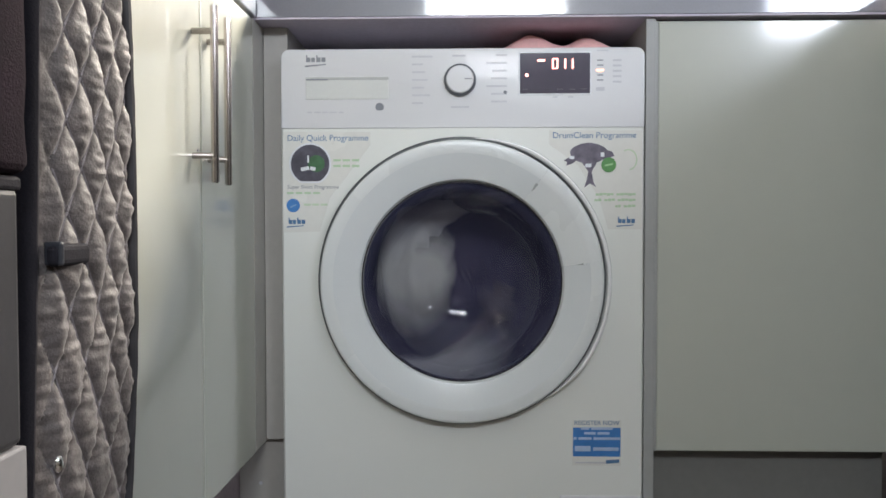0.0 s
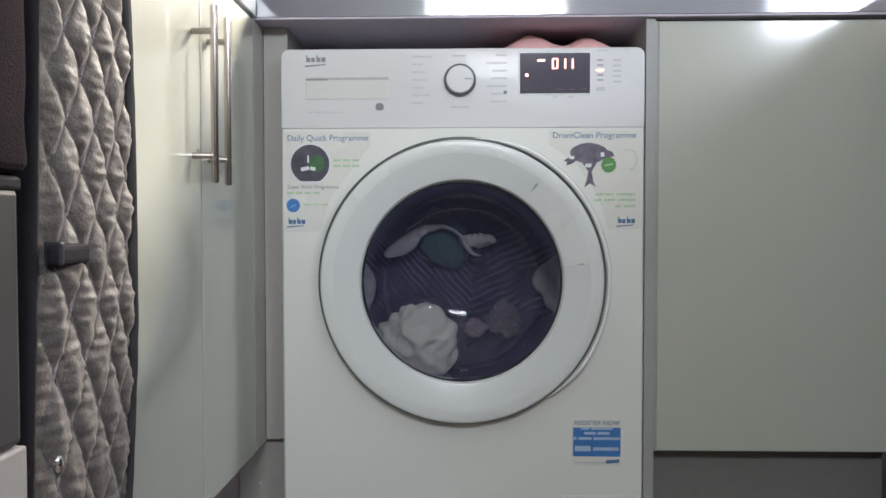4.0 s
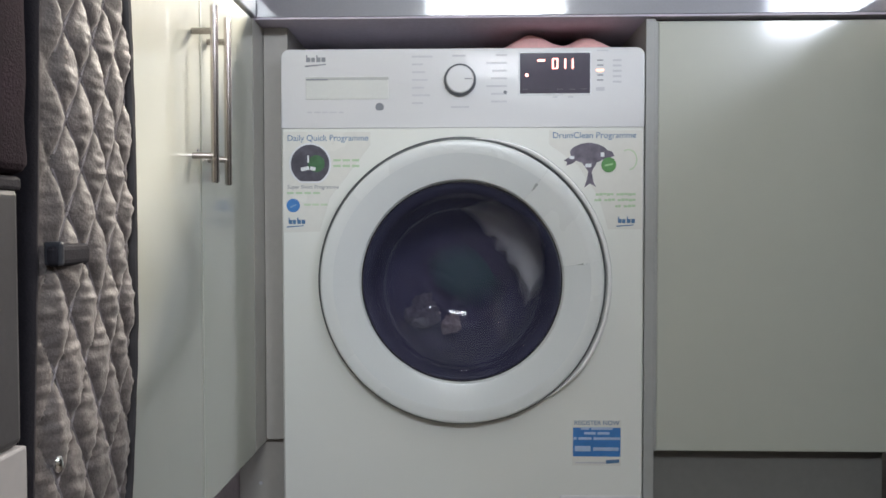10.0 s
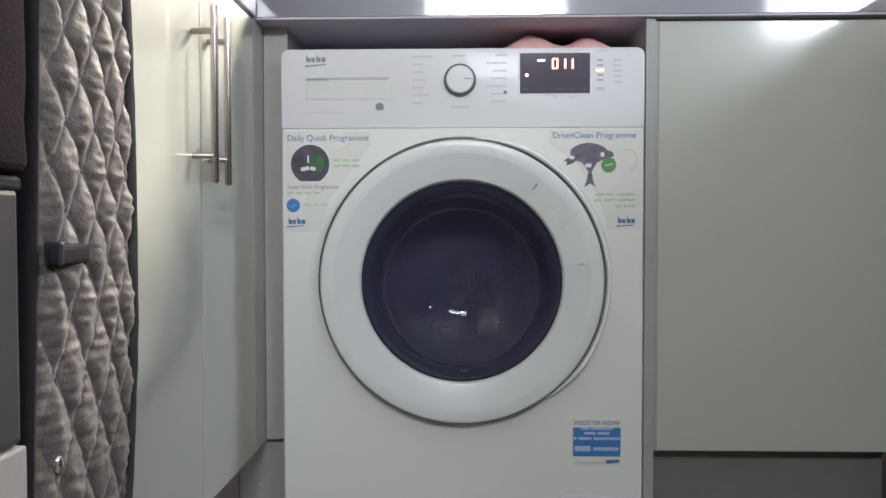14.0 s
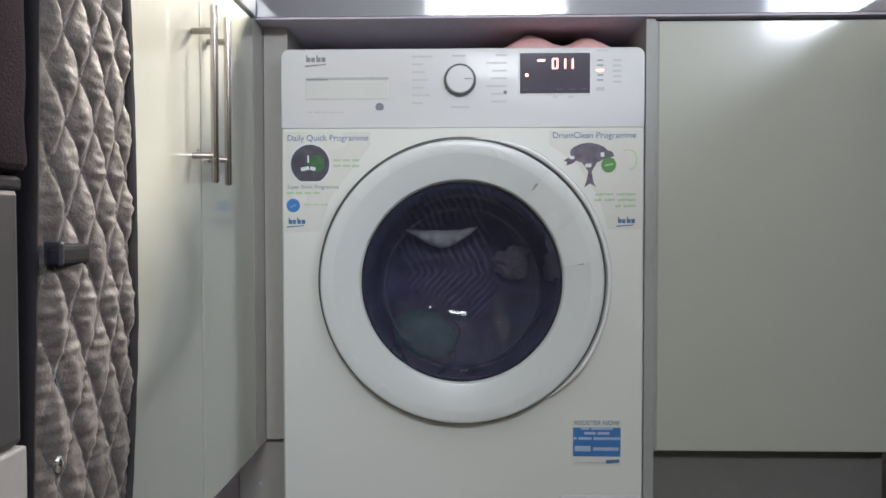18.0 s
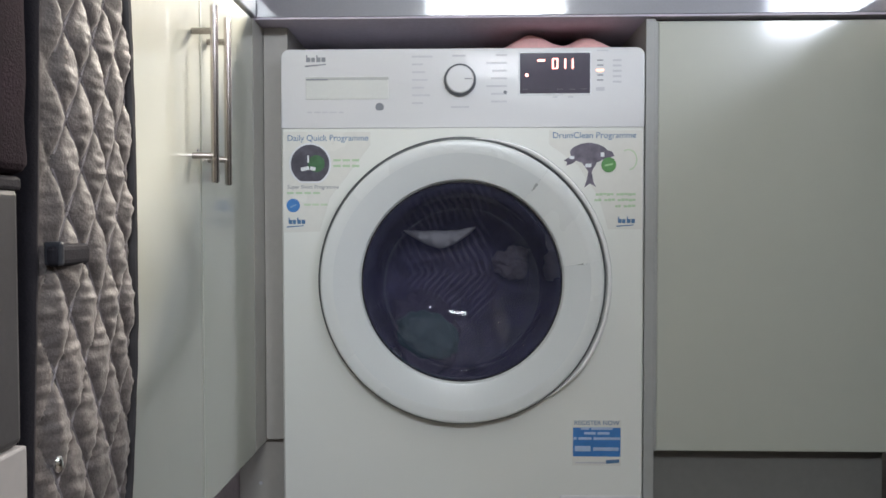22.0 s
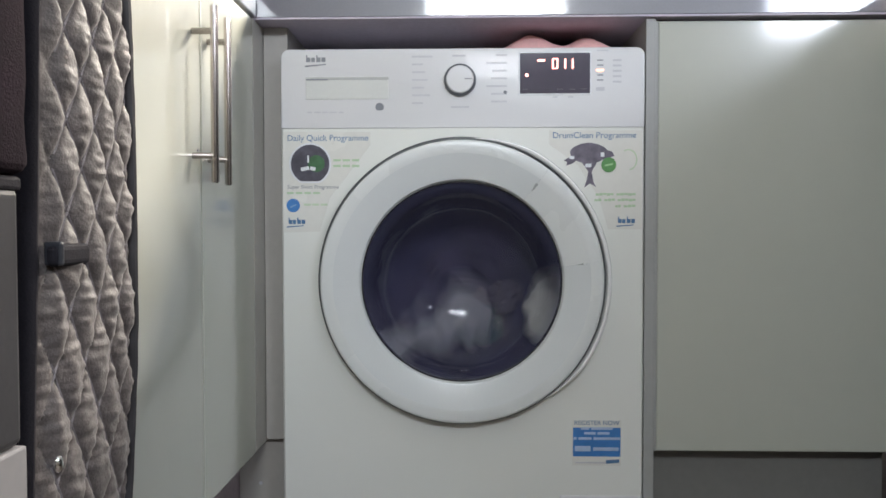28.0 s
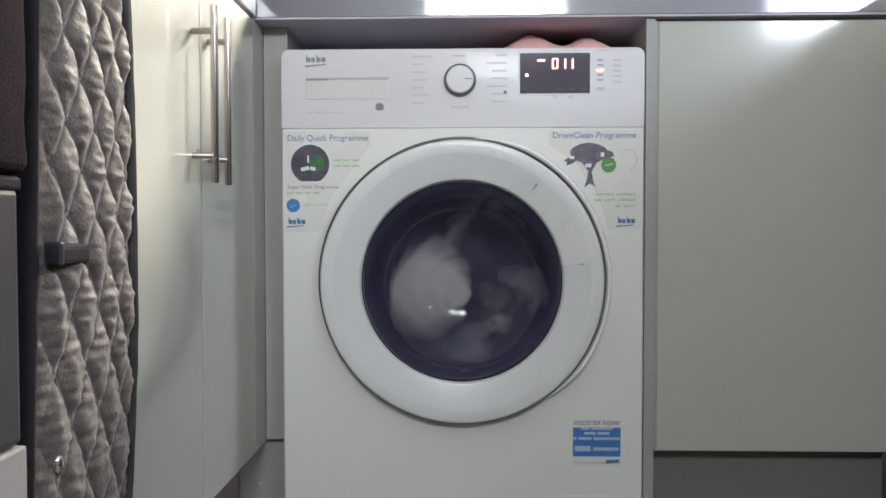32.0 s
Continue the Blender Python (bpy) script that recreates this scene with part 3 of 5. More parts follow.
def digit(cx, cz, on, w=0.0074, h=0.0158, t=0.0014):
    seg = {"a": (0, h / 2, w, t), "d": (0, -h / 2, w, t), "g": (0, 0, w, t), "f": (-w / 2, h / 4, t, h / 2), "e": (-w / 2, -h / 4, t, h / 2), "b": (w / 2, h / 4, t, h / 2), "c": (w / 2, -h / 4, t, h / 2)}
    for s in on:
        x, z, a, b = seg[s]
        part("digit_segment", box(cx + x - a / 2 - 0.0005, cx + x + a / 2 + 0.0005, D - 0.0003, D + 0.0005, cz + z - b / 2, cz + z + b / 2), LED, display)


digit(0.1489, 0.8134, "abcdef")
digit(0.1618, 0.8133, "bc")
digit(0.1738, 0.8132, "bc")
part("minus_sign", box(0.1202, 0.1322, D - 0.0003, D + 0.0005, 0.8172, 0.8204), LED, display)
part("status_lamp", disc(0.1026, 0.7948, 0.0027, D, 16), LED, display)
for x in (945, 970, 978):
    part("dim_symbol", disc(0.1147 + (x - 945) * 0.00093, 0.7864, 0.002, D, 12, 0.0004), DIM_INK, display)
for k in range(6):
    part("dim_symbol", bar(0.1008 + k * 0.019, 0.7717, 0.009, 0.0016, D, 0, 0.0004), DIM_INK, display)
for k in range(5):
    if k == 2:
        part("spin_lamp", box(0.2163, 0.2283, F - 0.0008, F + 0.001, 0.8004, 0.8045, 0.0003), AMBER, control, "lit amber lamp")
    else:
        part("spin_mark", bar(0.2227, (0.8188 - 0.008100 * k), 0.0100, 0.0018, F), INK, control)
    part("spin_print", bar(0.2503, (0.8186 - 0.008750 * k), 0.014, 0.0030, F), PALE_INK, control)
part("spin_print", bar(0.2229, 0.7718, 0.014, 0.006, F), PALE_INK, control)
part("spin_print", bar(0.2263, 0.8344, 0.018, 0.002, F), PALE_INK, control)
part("key_print", bar(0.1490, 0.7593, 0.008, 0.0028, F), PALE_INK, control)
part("key_print", bar(0.1749, 0.7592, 0.008, 0.0028, F), PALE_INK, control)

# ---- stickers on the front ----
sticker = part("sticker", flat([(-0.3013, 0.7041), (-0.1561, 0.7034), (-0.1561, 0.6810), (-0.2025, 0.6212), (-0.2234, 0.5950), (-0.2408, 0.5386), (-0.3024, 0.5368)], 0.0, 0.0003), STICKER, machine, "clear advertising sticker with blue and green print")
G = -0.0004
words("lettering", "Daily Quick Programme", -0.2267, 0.6934, 0.1345, BLUE_INK, sticker, G)
ring = part("picture_ring", disc(-0.2562, 0.6505, 0.0350, G, 48, 0.0004, -0.90), WHITE_INK, sticker)
part("round_picture", disc(-0.2562, 0.6505, 0.0322, G - 0.0004, 48, 0.0004, -0.88), PHOTO, sticker, "dark round picture with a green leaf")
part("leaf", disc(-0.2458, 0.6514, 0.014, G - 0.0008, 24, 0.0003), surf("leaf_print", (0.06, 0.16, 0.07), rough=0.4, var=0.3, scale=80), sticker)
for k, (x, y, a, b, t) in enumerate(((540, 299, 0.014, 0.006, 12), (554, 299, 0.009, 0.006, -12), (546, 282, 0.003, 0.012, 0))):
    part("white_petal", bar(-0.2648 + (x - 540) * 0.00093, (0.9234 - 0.000938 * y), a, b, G - 0.0011, t, 0.0003), WHITE_INK, sticker)
for x, y, w in ((613, 284, 0.046), (613, 294, 0.044)):
    for q in range(3):
        part("green_print", bar(-0.1958 + (q - 1) * 0.0155, (0.9226 - 0.000936 * y), 0.012, 0.0036, G), GREEN_INK, sticker)
words("lettering", "Super Short Programme", -0.2515, 0.6125, 0.0860, INK, sticker, G)
for q in range(4):
    part("green_print", bar(-0.2896 + q * 0.0145, 0.6027, 0.011, 0.0032, G), GREEN_INK, sticker)
part("blue_badge", disc(-0.2850, 0.5820, 0.0112, G, 32), LABEL_BLUE, sticker)
part("badge_streak", bar(-0.2850, 0.5811, 0.012, 0.0022, G - 0.0006, 25), surf("pale_blue_print", (0.22, 0.38, 0.6), rough=0.4), sticker)
for q in range(3):
    part("green_print", bar(-0.2614 + q * 0.014, 0.5834, 0.0115, 0.0034, G), surf("pale_green_print", (0.55, 0.66, 0.48), rough=0.5) if q == 0 else bpy.data.materials["pale_green_print"], sticker)


def brand(parent, cx, cz):
    for dx, w, h, up in ((-0.0125, 0.0020, 0.0105, 0.001), (-0.0095, 0.0045, 0.0070, -0.001), (-0.0038, 0.0054, 0.0070, -0.001), (0.0020, 0.0020, 0.0105, 0.001), (0.0050, 0.0045, 0.0070, -0.001), (0.0113, 0.0060, 0.0070, -0.001)):
        part("brand_shape", bar(cx + dx, cz + up, w, h, G), BLUE_INK, parent)
    part("brand_stroke", flat([(cx - 0.016, cz - 0.0105), (cx + 0.012, cz - 0.0080), (cx + 0.012, cz - 0.0066), (cx - 0.016, cz - 0.0085)], G, 0.0005), BLUE_INK, parent)


brand(sticker, -0.2795, 0.5556)
sticker2 = part("sticker", flat([(0.1399, 0.7048), (0.2915, 0.7040), (0.2925, 0.5417), (0.2369, 0.5418), (0.2219, 0.5940), (0.1864, 0.6480), (0.1400, 0.6816)], 0.0, 0.0003), STICKER, machine, "clear advertising sticker with a mauve drum picture")
words("lettering", "DrumClean Programme", 0.2140, 0.6961, 0.1365, BLUE_INK, sticker2, G)
blob = [(0.2049 + 0.030 * math.cos(a) * (1 + 0.08 * math.sin(3 * a)), 0.6646 + (0.0195 if math.sin(a) > 0 else 0.014) * math.sin(a)) for a in [2 * math.pi * k / 32 for k in range(32)]]
part("drum_picture", flat(blob, G, 0.0004), PHOTO_MAUVE, sticker2, "mauve picture of a drum on arms")
for pts in (((998, 284), (1004, 287), (1002, 293), (1012, 290), (1026, 280), (1016, 270), (1008, 278)), ((1030, 288), (1056, 288), (1047, 304), (1050, 322), (1055, 331), (1044, 325), (1034, 332), (1038, 320), (1041, 304)), ((1058, 270), (1072, 266), (1082, 268), (1087, 276), (1080, 279), (1070, 290))):
    part("picture_arm", flat([(0.2031 + (x - 1040) * 0.00093, (0.9191 - 0.000929 * y)) for x, y in pts], G - 0.0002, 0.0004), PHOTO_MAUVE, sticker2)
for x, y, a, b in ((1041, 293, 0.010, 0.006), (1012, 279, 0.008, 0.005), (1066, 274, 0.006, 0.007)):
    part("picture_light", bar(0.2040 + (x - 1041) * 0.00093, (0.9191 - 0.000929 * y), a, b, G - 0.0006), WHITE_INK, sticker2)
part("green_badge", disc(0.2374, 0.6478, 0.0122, G - 0.0006, 32), surf("badge_green", (0.11, 0.30, 0.09), rough=0.4, var=0.2), sticker2, "round green badge")
part("badge_streak", bar(0.2374, 0.6478, 0.014, 0.0030, G - 0.0012, 12), surf("pale_badge_green", (0.35, 0.6, 0.3), rough=0.4), sticker2)
for k in range(10):
    a = radians(-70 + 20 * k)
    part("swirl", bar(0.2696 + 0.0135 * math.cos(a), 0.6560 + 0.0165 * math.sin(a), 0.0022, 0.0060, G, math.degrees(a), 0.0003), bpy.data.materials["pale_green_print"], sticker2)
for y, ws in ((344, (0.030, 0.032)), (354, (0.012, 0.018, 0.030)), (365, (0.010, 0.020))):
    x = 0.2820
    for w in reversed(ws):
        for q in range(max(2, round(w / 0.006))):
            n = max(2, round(w / 0.006))
            part("green_print", bar(x - w + (q + 0.5) * w / n, 0.9187 - 0.000928 * y + 0.0004 * ((q * 7) % 3 - 1), w / n - 0.0009, 0.0034 + 0.0008 * ((q * 5) % 2), G), GREEN_INK, sticker2)
        x -= w + 0.004
brand(sticker2, 0.2665, 0.5562)

# blue guarantee label low on the front
ax0, ax1, az0, az1 = 0.1806, 0.2592, 0.1639, 0.2122
gl = part("guarantee_label", flat([(ax0 - 0.001, 0.1487), (ax1 + 0.001, 0.1487), (ax1 + 0.001, 0.2245), (ax0 - 0.001, 0.2245)], 0.0, 0.0003), STICKER, machine, "small white and blue guarantee label")
part("blue_field", flat([(ax0, az0), (ax1, az0), (ax1, az1), (ax0, az1)], G, 0.0003), LABEL_BLUE, gl)
words("lettering", "REGISTER NOW", 0.2198, 0.2198, 0.074, BLUE_INK, gl, G)
for y, ws in ((763, (0.014, 0.036)), (771.5, (0.019, 0.020)), (781, (0.005, 0.022, 0.044))):
    x = (ax0 + ax1) / 2 - (sum(ws) + 0.003 * (len(ws) - 1)) / 2
    for w in ws:
        part("white_print", bar(x + w / 2, (0.9188 - 0.000928 * y), w, 0.0042 if y < 800 else 0.002, G - 0.0003), surf("label_print", (0.45, 0.56, 0.75), rough=0.5) if "label_print" not in bpy.data.materials else bpy.data.materials["label_print"], gl)
        x += w + 0.003
part("pale_field", bar(0.1966, 0.1770, 0.026, 0.0090, G - 0.0003), bpy.data.materials["label_print"], gl)
part("white_print", bar(0.2349, 0.1763, 0.042, 0.0058, G - 0.0003), bpy.data.materials["label_print"], gl)
part("brand_print", bar(0.2463, 0.1556, 0.022, 0.0060, G, 4), BLUE_INK, gl)
part("grey_print", bar(0.2098, 0.1534, 0.050, 0.0022, G), PALE_INK, gl)
# filter flap low on the front
part("filter_flap", box(0.1584, 0.2942, -0.0012, 0.004, 0.030, 0.0984, 0.002), PLASTIC, machine)

# ---- the door: ring, chrome rim, handle piece, glass bowl ----
DY = -0.0190
H0, H1 = 8.6, 52.6
RING = [(0.2318, -0.0035), (0.2318, -0.0235), (0.2312, -0.0262), (0.2298, -0.0280), (0.2278, -0.0290), (0.2245, -0.0295), (0.2150, -0.0297), (0.2130, -0.0294), (0.2112, -0.0292), (0.2098, -0.0290), (0.2080, -0.0285), (0.1700, -0.0195), (0.1684, -0.0189), (0.1674, -0.0175), (0.1670, -0.0150), (0.1650, -0.0110), (0.1645, -0.0020)]
door = part("door", lathe(RING[:10], 150, H1, 360 + H0, CX, CZ), DOOR_WHITE, machine, "closed round white porthole door", 14.0)
part("inner_ring", lathe([(RING[9][0], RING[9][1] + 0.004)] + RING[9:], 150, H1, 360 + H0, CX, CZ), RING_GREY, door, "dished pale grey ring round the glass", 14.0)
part("door_handle", lathe([(r, y - 0.0003) for r, y in RING], 36, H0 + 0.07, H1 - 0.07, CX, CZ), DOOR_WHITE, door, "white pull handle set in the door ring", 14.0)
part("handle_gap", lathe([(0.2306, -0.0030), (0.2290, -0.0150), (0.2180, -0.0225), (0.1900, DY + 0.004), (0.1740, DY + 0.006)], 36, H0 - 0.8, H1 + 0.8, CX, CZ), PALE_INK, door)
# flat wedges on the ring; their grey paints the shade in the notches
for a, r0, r1, w in ((H1, 0.1860, 0.2010, 0.0050), (H0, 0.1885, 0.1995, 0.0032)):
    c, h = math.cos(radians(a)), math.sin(radians(a))
    notch = flat([(CX + r * c - q * h, CZ + r * h + q * c) for r, q in ((r0, 0.0), (r0 + 0.004, -w * 0.35), (r1, -w * 0.5), (r1, w * 0.5), (r0 + 0.006, w * 0.2))], -0.0197, 0.0004)
    for v in notch.verts:           # it lies on the dished face
        v.co.y -= (math.hypot(v.co.x - CX, v.co.z - CZ) - 0.1700) * 0.2368
    part("handle_notch", notch, surf("notch_shade", (0.36, 0.38, 0.37), rough=0.5) if "notch_shade" not in bpy.data.materials else bpy.data.materials["notch_shade"], door, "flat grey wedge painting the shaded notch at the handle's end")
trim = lathe([(0.2362, -0.0060), (0.2366, -0.0170), (0.2380, -0.0222), (0.2406, -0.0240), (0.2434, -0.0224), (0.2452, -0.0170), (0.2450, -0.0040)], 90, -62, 88, CX, CZ)
for v in trim.verts:            # its ends run out into the rim
    a, r = math.degrees(math.atan2(v.co.z - CZ, v.co.x - CX)), math.hypot(v.co.x - CX, v.co.z - CZ)
    w = max(0.0, min(1.0, (a + 62) / 26, (88 - a) / 26))
    q = (0.2358 + (r - 0.2358) * w) / r
    v.co = (CX + (v.co.x - CX) * q, -0.0070 + (v.co.y + 0.0070) * w, CZ + (v.co.z - CZ) * q)
part("handle_trim", trim, surf("silver_trim", (0.97, 0.96, 0.95), rough=0.14, coat=1.0, metal=0.0, var=0.06, scale=20, fine=300, bump=0.0), door, "silvery trim along the handle side")
part("rim", lathe([(0.2355, -0.0008), (0.2367, -0.0050), (0.2362, -0.0105), (0.2342, -0.0125), (0.2323, -0.0105), (0.2320, -0.0030)], 160, 0, 360, CX, CZ), RIM_STEEL, door, "narrow dull metal rim")
part("rim_gap", lathe([(0.2392, -0.0004), (0.2356, -0.0009), (0.2354, 0.004)], 128, 0, 360, CX, CZ), DARK, door)
bezel = part("glass_bezel", lathe([(0.1664, DY + 0.0090), (0.1652, DY + 0.0062), (0.1632, DY + 0.0060), (0.1625, DY + 0.0110), (0.1630, DY + 0.022), (0.1680, DY + 0.045)], 128, 0, 360, CX, CZ), BLACK_GLOSS, door, "black bezel round the glass")
BOWL = [(0.1540, DY + 0.0118), (0.1500, DY + 0.0126), (0.1478, DY + 0.0132), (0.1468, DY + 0.0137)] + [(0.1460 * (1 - k / 32), DY + 0.0146 + 0.068 * (1 - (1 - k / 32) ** 2.6)) for k in range(32)] + [(0.0, DY + 0.0830)]
bowl = part("glass_bowl", lathe(BOWL, 128, 0, 360, CX, CZ), GLASS, door, "clear glass bowl", 180.0)
bowl.visible_shadow = False
flange = part("glass_flange", lathe([(0.1632, DY + 0.0100), (0.1600, DY + 0.0108), (0.1565, DY + 0.0112), (0.1541, DY + 0.0117)], 128, 0, 360, CX, CZ), FLANGE, door, "thick edge of the glass bowl with more painted haze", 60.0)
flange.visible_shadow = False
part("door_seal", lathe([(0.2040, 0.004), (0.1900, 0.012), (0.1800, 0.010), (0.1740, 0.016), (0.1760, 0.030), (0.1860, 0.044), (0.1850, 0.058), (0.1790, 0.068), (0.1780, 0.082), (0.1850, 0.090), (0.2050, 0.096), (0.2400, 0.101)], 128, 0, 360, CX, CZ), RUBBER, machine, "grey rubber door seal")


# ---- drum, turning about its axis ----
AXIS = (CX, 0.0, CZ)
drum = part("drum", lathe([(0.2080, 0.100), (0.2300, 0.104), (0.2420, 0.112), (0.2420, 0.470), (0.2380, 0.480), (0.10, 0.470), (0.0, 0.468)], 96), DRUM_STEEL, machine, "steel drum")
drum.location = AXIS
for k in range(3):
    a = radians(90 + 120 * k)
    bm = bmesh.new()
    prof = [(-0.034, 0.240), (-0.020, 0.222), (-0.008, 0.196), (0.008, 0.196), (0.020, 0.222), (0.034, 0.240)]
    ends = []
    for y, sc in ((0.125, 0.4), (0.15, 1.0), (0.43, 1.0), (0.46, 0.4)):
        ends.append([bm.verts.new(((u * math.cos(a + math.pi / 2) + (0.242 - (0.242 - r) * sc) * math.cos(a)), y, (u * math.sin(a + math.pi / 2) + (0.242 - (0.242 - r) * sc) * math.sin(a)))) for u, r in prof])
    for p, q in zip(ends, ends[1:]):
        for i in range(5):
            bm.faces.new((p[i], p[i + 1], q[i + 1], q[i]))
    bm.faces.new(ends[0])
    bm.faces.new(ends[-1])
    part("lifter", bm, RUBBER, drum, "grey plastic drum lifter")

# red cloth on top of the machine
def top_cloth():
    c = thing("folded_cloth", "crumpled salmon-red cloth lying on the washing machine", "cloth")
    bm = bmesh.new()
    n = 40
    noise.seed_set(9)
    rows = []
    for j in range(n + 1):
        row = []
        for i in range(n + 1):
            u, v = i / n, j / n
            x = 0.035 + 0.225 * u
            y = 0.03 + 0.20 * v
            hump = 0.0455 * math.exp(-((u - 0.36) / 0.22) ** 2) + 0.040 * math.exp(-((u - 0.80) / 0.17) ** 2)
            z = TOP + 0.0005 + hump * math.sin(math.pi * v) ** 0.5 + 0.003 * abs(noise.noise((x * 40, y * 30, 1)))
            row.append(bm.verts.new((x, y, min(z, 0.8838))))
        rows.append(row)
    for j in range(n):
        for i in range(n):
            bm.faces.new((rows[j][i], rows[j][i + 1], rows[j + 1][i + 1], rows[j + 1][i]))
    part("cloth_sheet", bm, PINK, c)


top_cloth()


# ---- the wash: garments built as rigid pieces that tumble ----
UNIT = 0.167          # half the window; places in the drum are given in it
DIST = -EYE[1]


def spot(u, v, d):
    """A place in the drum: u to the right and v up as seen through the window, d metres behind the front."""
    k = (DIST + d) / (DIST + 0.0)
    return CX - 0.003 + u * UNIT * k + CX * (k - 1), d, CZ + v * UNIT * k + (CZ - EYE[2]) * (k - 1)


def lump(name, label, category, half, seed, material, lobes=0.25, folds=0.010, freq=26, horn=None, group=""):
    """A crumpled garment: an uneven flattened mass with sharp folds."""
    bm = bmesh.new()
    bmesh.ops.create_icosphere(bm, subdivisions=5, radius=1)
    noise.seed_set(seed)
    for vert in bm.verts:
        n = vert.co.normalized()
        r = 1 + lobes * noise.noise((n.x * 1.6, n.y * 1.2, n.z * 1.6)) + lobes * 0.6 * noise.noise(n * 3.7)
        if horn:
            a = math.atan2(n.z, n.x) - radians(horn[0])
            a = (a + math.pi) % (2 * math.pi) - math.pi
            r += horn[1] * math.exp(-(a / 0.35) ** 2) * (1 - abs(n.y))
        p = Vector((n.x * half[0] * r, n.y * half[1] * (0.6 + 0.4 * r), n.z * half[2] * r))
        w = Vector((noise.noise(p * 14), noise.noise(p * 14 + Vector((5, 0, 0))), noise.noise(p * 14 + Vector((0, 7, 0))))) * 0.03
        q = p + w
        ridge = 1 - 2 * abs(noise.noise(q * freq))
        ridge += 0.5 * (1 - 2 * abs(noise.noise(q * freq * 2.3)))
        vert.co = p + n * folds * ridge
    ob = part(name, bm, material, sharp=180.0)
    return tagged(ob, label, category, group)


def band(name, label, category, length, thick, deep, arch, seed, material, taper=0.5):
    """A long rolled strip of cloth, bowed upwards."""
    bm = bmesh.new()
    noise.seed_set(seed)
    n, m = 70, 20
    prev = None
    for i in range(n + 1):
        f = i / n
        s = 2 * f - 1
        cx, cz = s * length, arch * (1 - s * s) - arch / 2
        t = thick * (1 - taper * s * s) * (1 + 0.35 * noise.noise((f * 5, 1, seed))) * min(1, 8 * f + 0.05, 8 * (1 - f) + 0.05)
        slope = math.atan2(-2 * arch * s, length)
        ring = []
        for k in range(m):
            a = 2 * math.pi * k / m
            fold = 1 + 0.3 * noise.noise((f * 9, math.cos(a) * 1.5, math.sin(a) * 1.5 + seed))
            o, y = t * math.sin(a) * fold, deep * math.cos(a) * fold * min(1, 6 * f + 0.1, 6 * (1 - f) + 0.1)
            ring.append(bm.verts.new((cx - o * math.sin(slope), y, cz + o * math.cos(slope))))
        if prev:
            for k in range(m):
                bm.faces.new((prev[k], prev[(k + 1) % m], ring[(k + 1) % m], ring[k]))
        else:
            bm.faces.new(ring)
        prev = ring
    bm.faces.new(prev)
    ob = part(name, bm, material, sharp=180.0)
    return tagged(ob, label, category)


def drape(name, label, category, path, widths, deep, seed, material, group="", parent=None, ragged=0.45):
    """A folded length of cloth along a curve of (x, z) places, with a half-width at each."""
    bm = bmesh.new()
    noise.seed_set(seed)
    n, m = 84, 26

    def along(rows, f):
        g = f * (len(rows) - 1)
        i = min(int(g), len(rows) - 2)
        p = [Vector(rows[max(0, min(len(rows) - 1, i + k))]) for k in (-1, 0, 1, 2)]
        h = g - i
        return 0.5 * (2 * p[1] + (p[2] - p[0]) * h + (2 * p[0] - 5 * p[1] + 4 * p[2] - p[3]) * h * h + (3 * p[1] - p[0] - 3 * p[2] + p[3]) * h ** 3)
    prev = None
    for i in range(n + 1):
        f = i / n
        at = along(path, f)
        to = (along(path, min(1, f + 0.01)) - along(path, max(0, f - 0.01))).normalized()
        w = max(0.0015, along([(q, 0) for q in widths], f).x) * min(1, math.sqrt(9 * f + 0.01), math.sqrt(9 * (1 - f) + 0.01))
        ring = []
        for k in range(m):
            c, h = math.cos(2 * math.pi * k / m), math.sin(2 * math.pi * k / m)
            side = w * abs(c) ** 0.8 * (1 if c > 0 else -1) * (1 + ragged * noise.noise((f * 7, c * 1.5, seed)) + 0.55 * ragged * noise.noise((f * 19, c * 2, seed)))
            x, z = at.x - to.y * side, at.y + to.x * side
            crease = 0.35 * (1 - 2 * abs(noise.noise((x * 38, z * 38, seed)))) + 0.25 * noise.noise((x * 75, z * 75, seed + 3))
            ring.append(bm.verts.new((x, deep * h * min(1, 5 * f + 0.15, 5 * (1 - f) + 0.15) * (1 + crease) - deep * 0.35 * crease, z)))
        if prev:
            for k in range(m):
                bm.faces.new((prev[k], prev[(k + 1) % m], ring[(k + 1) % m], ring[k]))
        else:
            bm.faces.new(ring)
        prev = ring
    bm.faces.new(prev)
    ob = part(name, bm, material, parent, sharp=180.0)
    return ob if parent else tagged(ob, label, category, group)


def sized(rows, k):
    return [tuple(q * k for q in row) for row in rows]


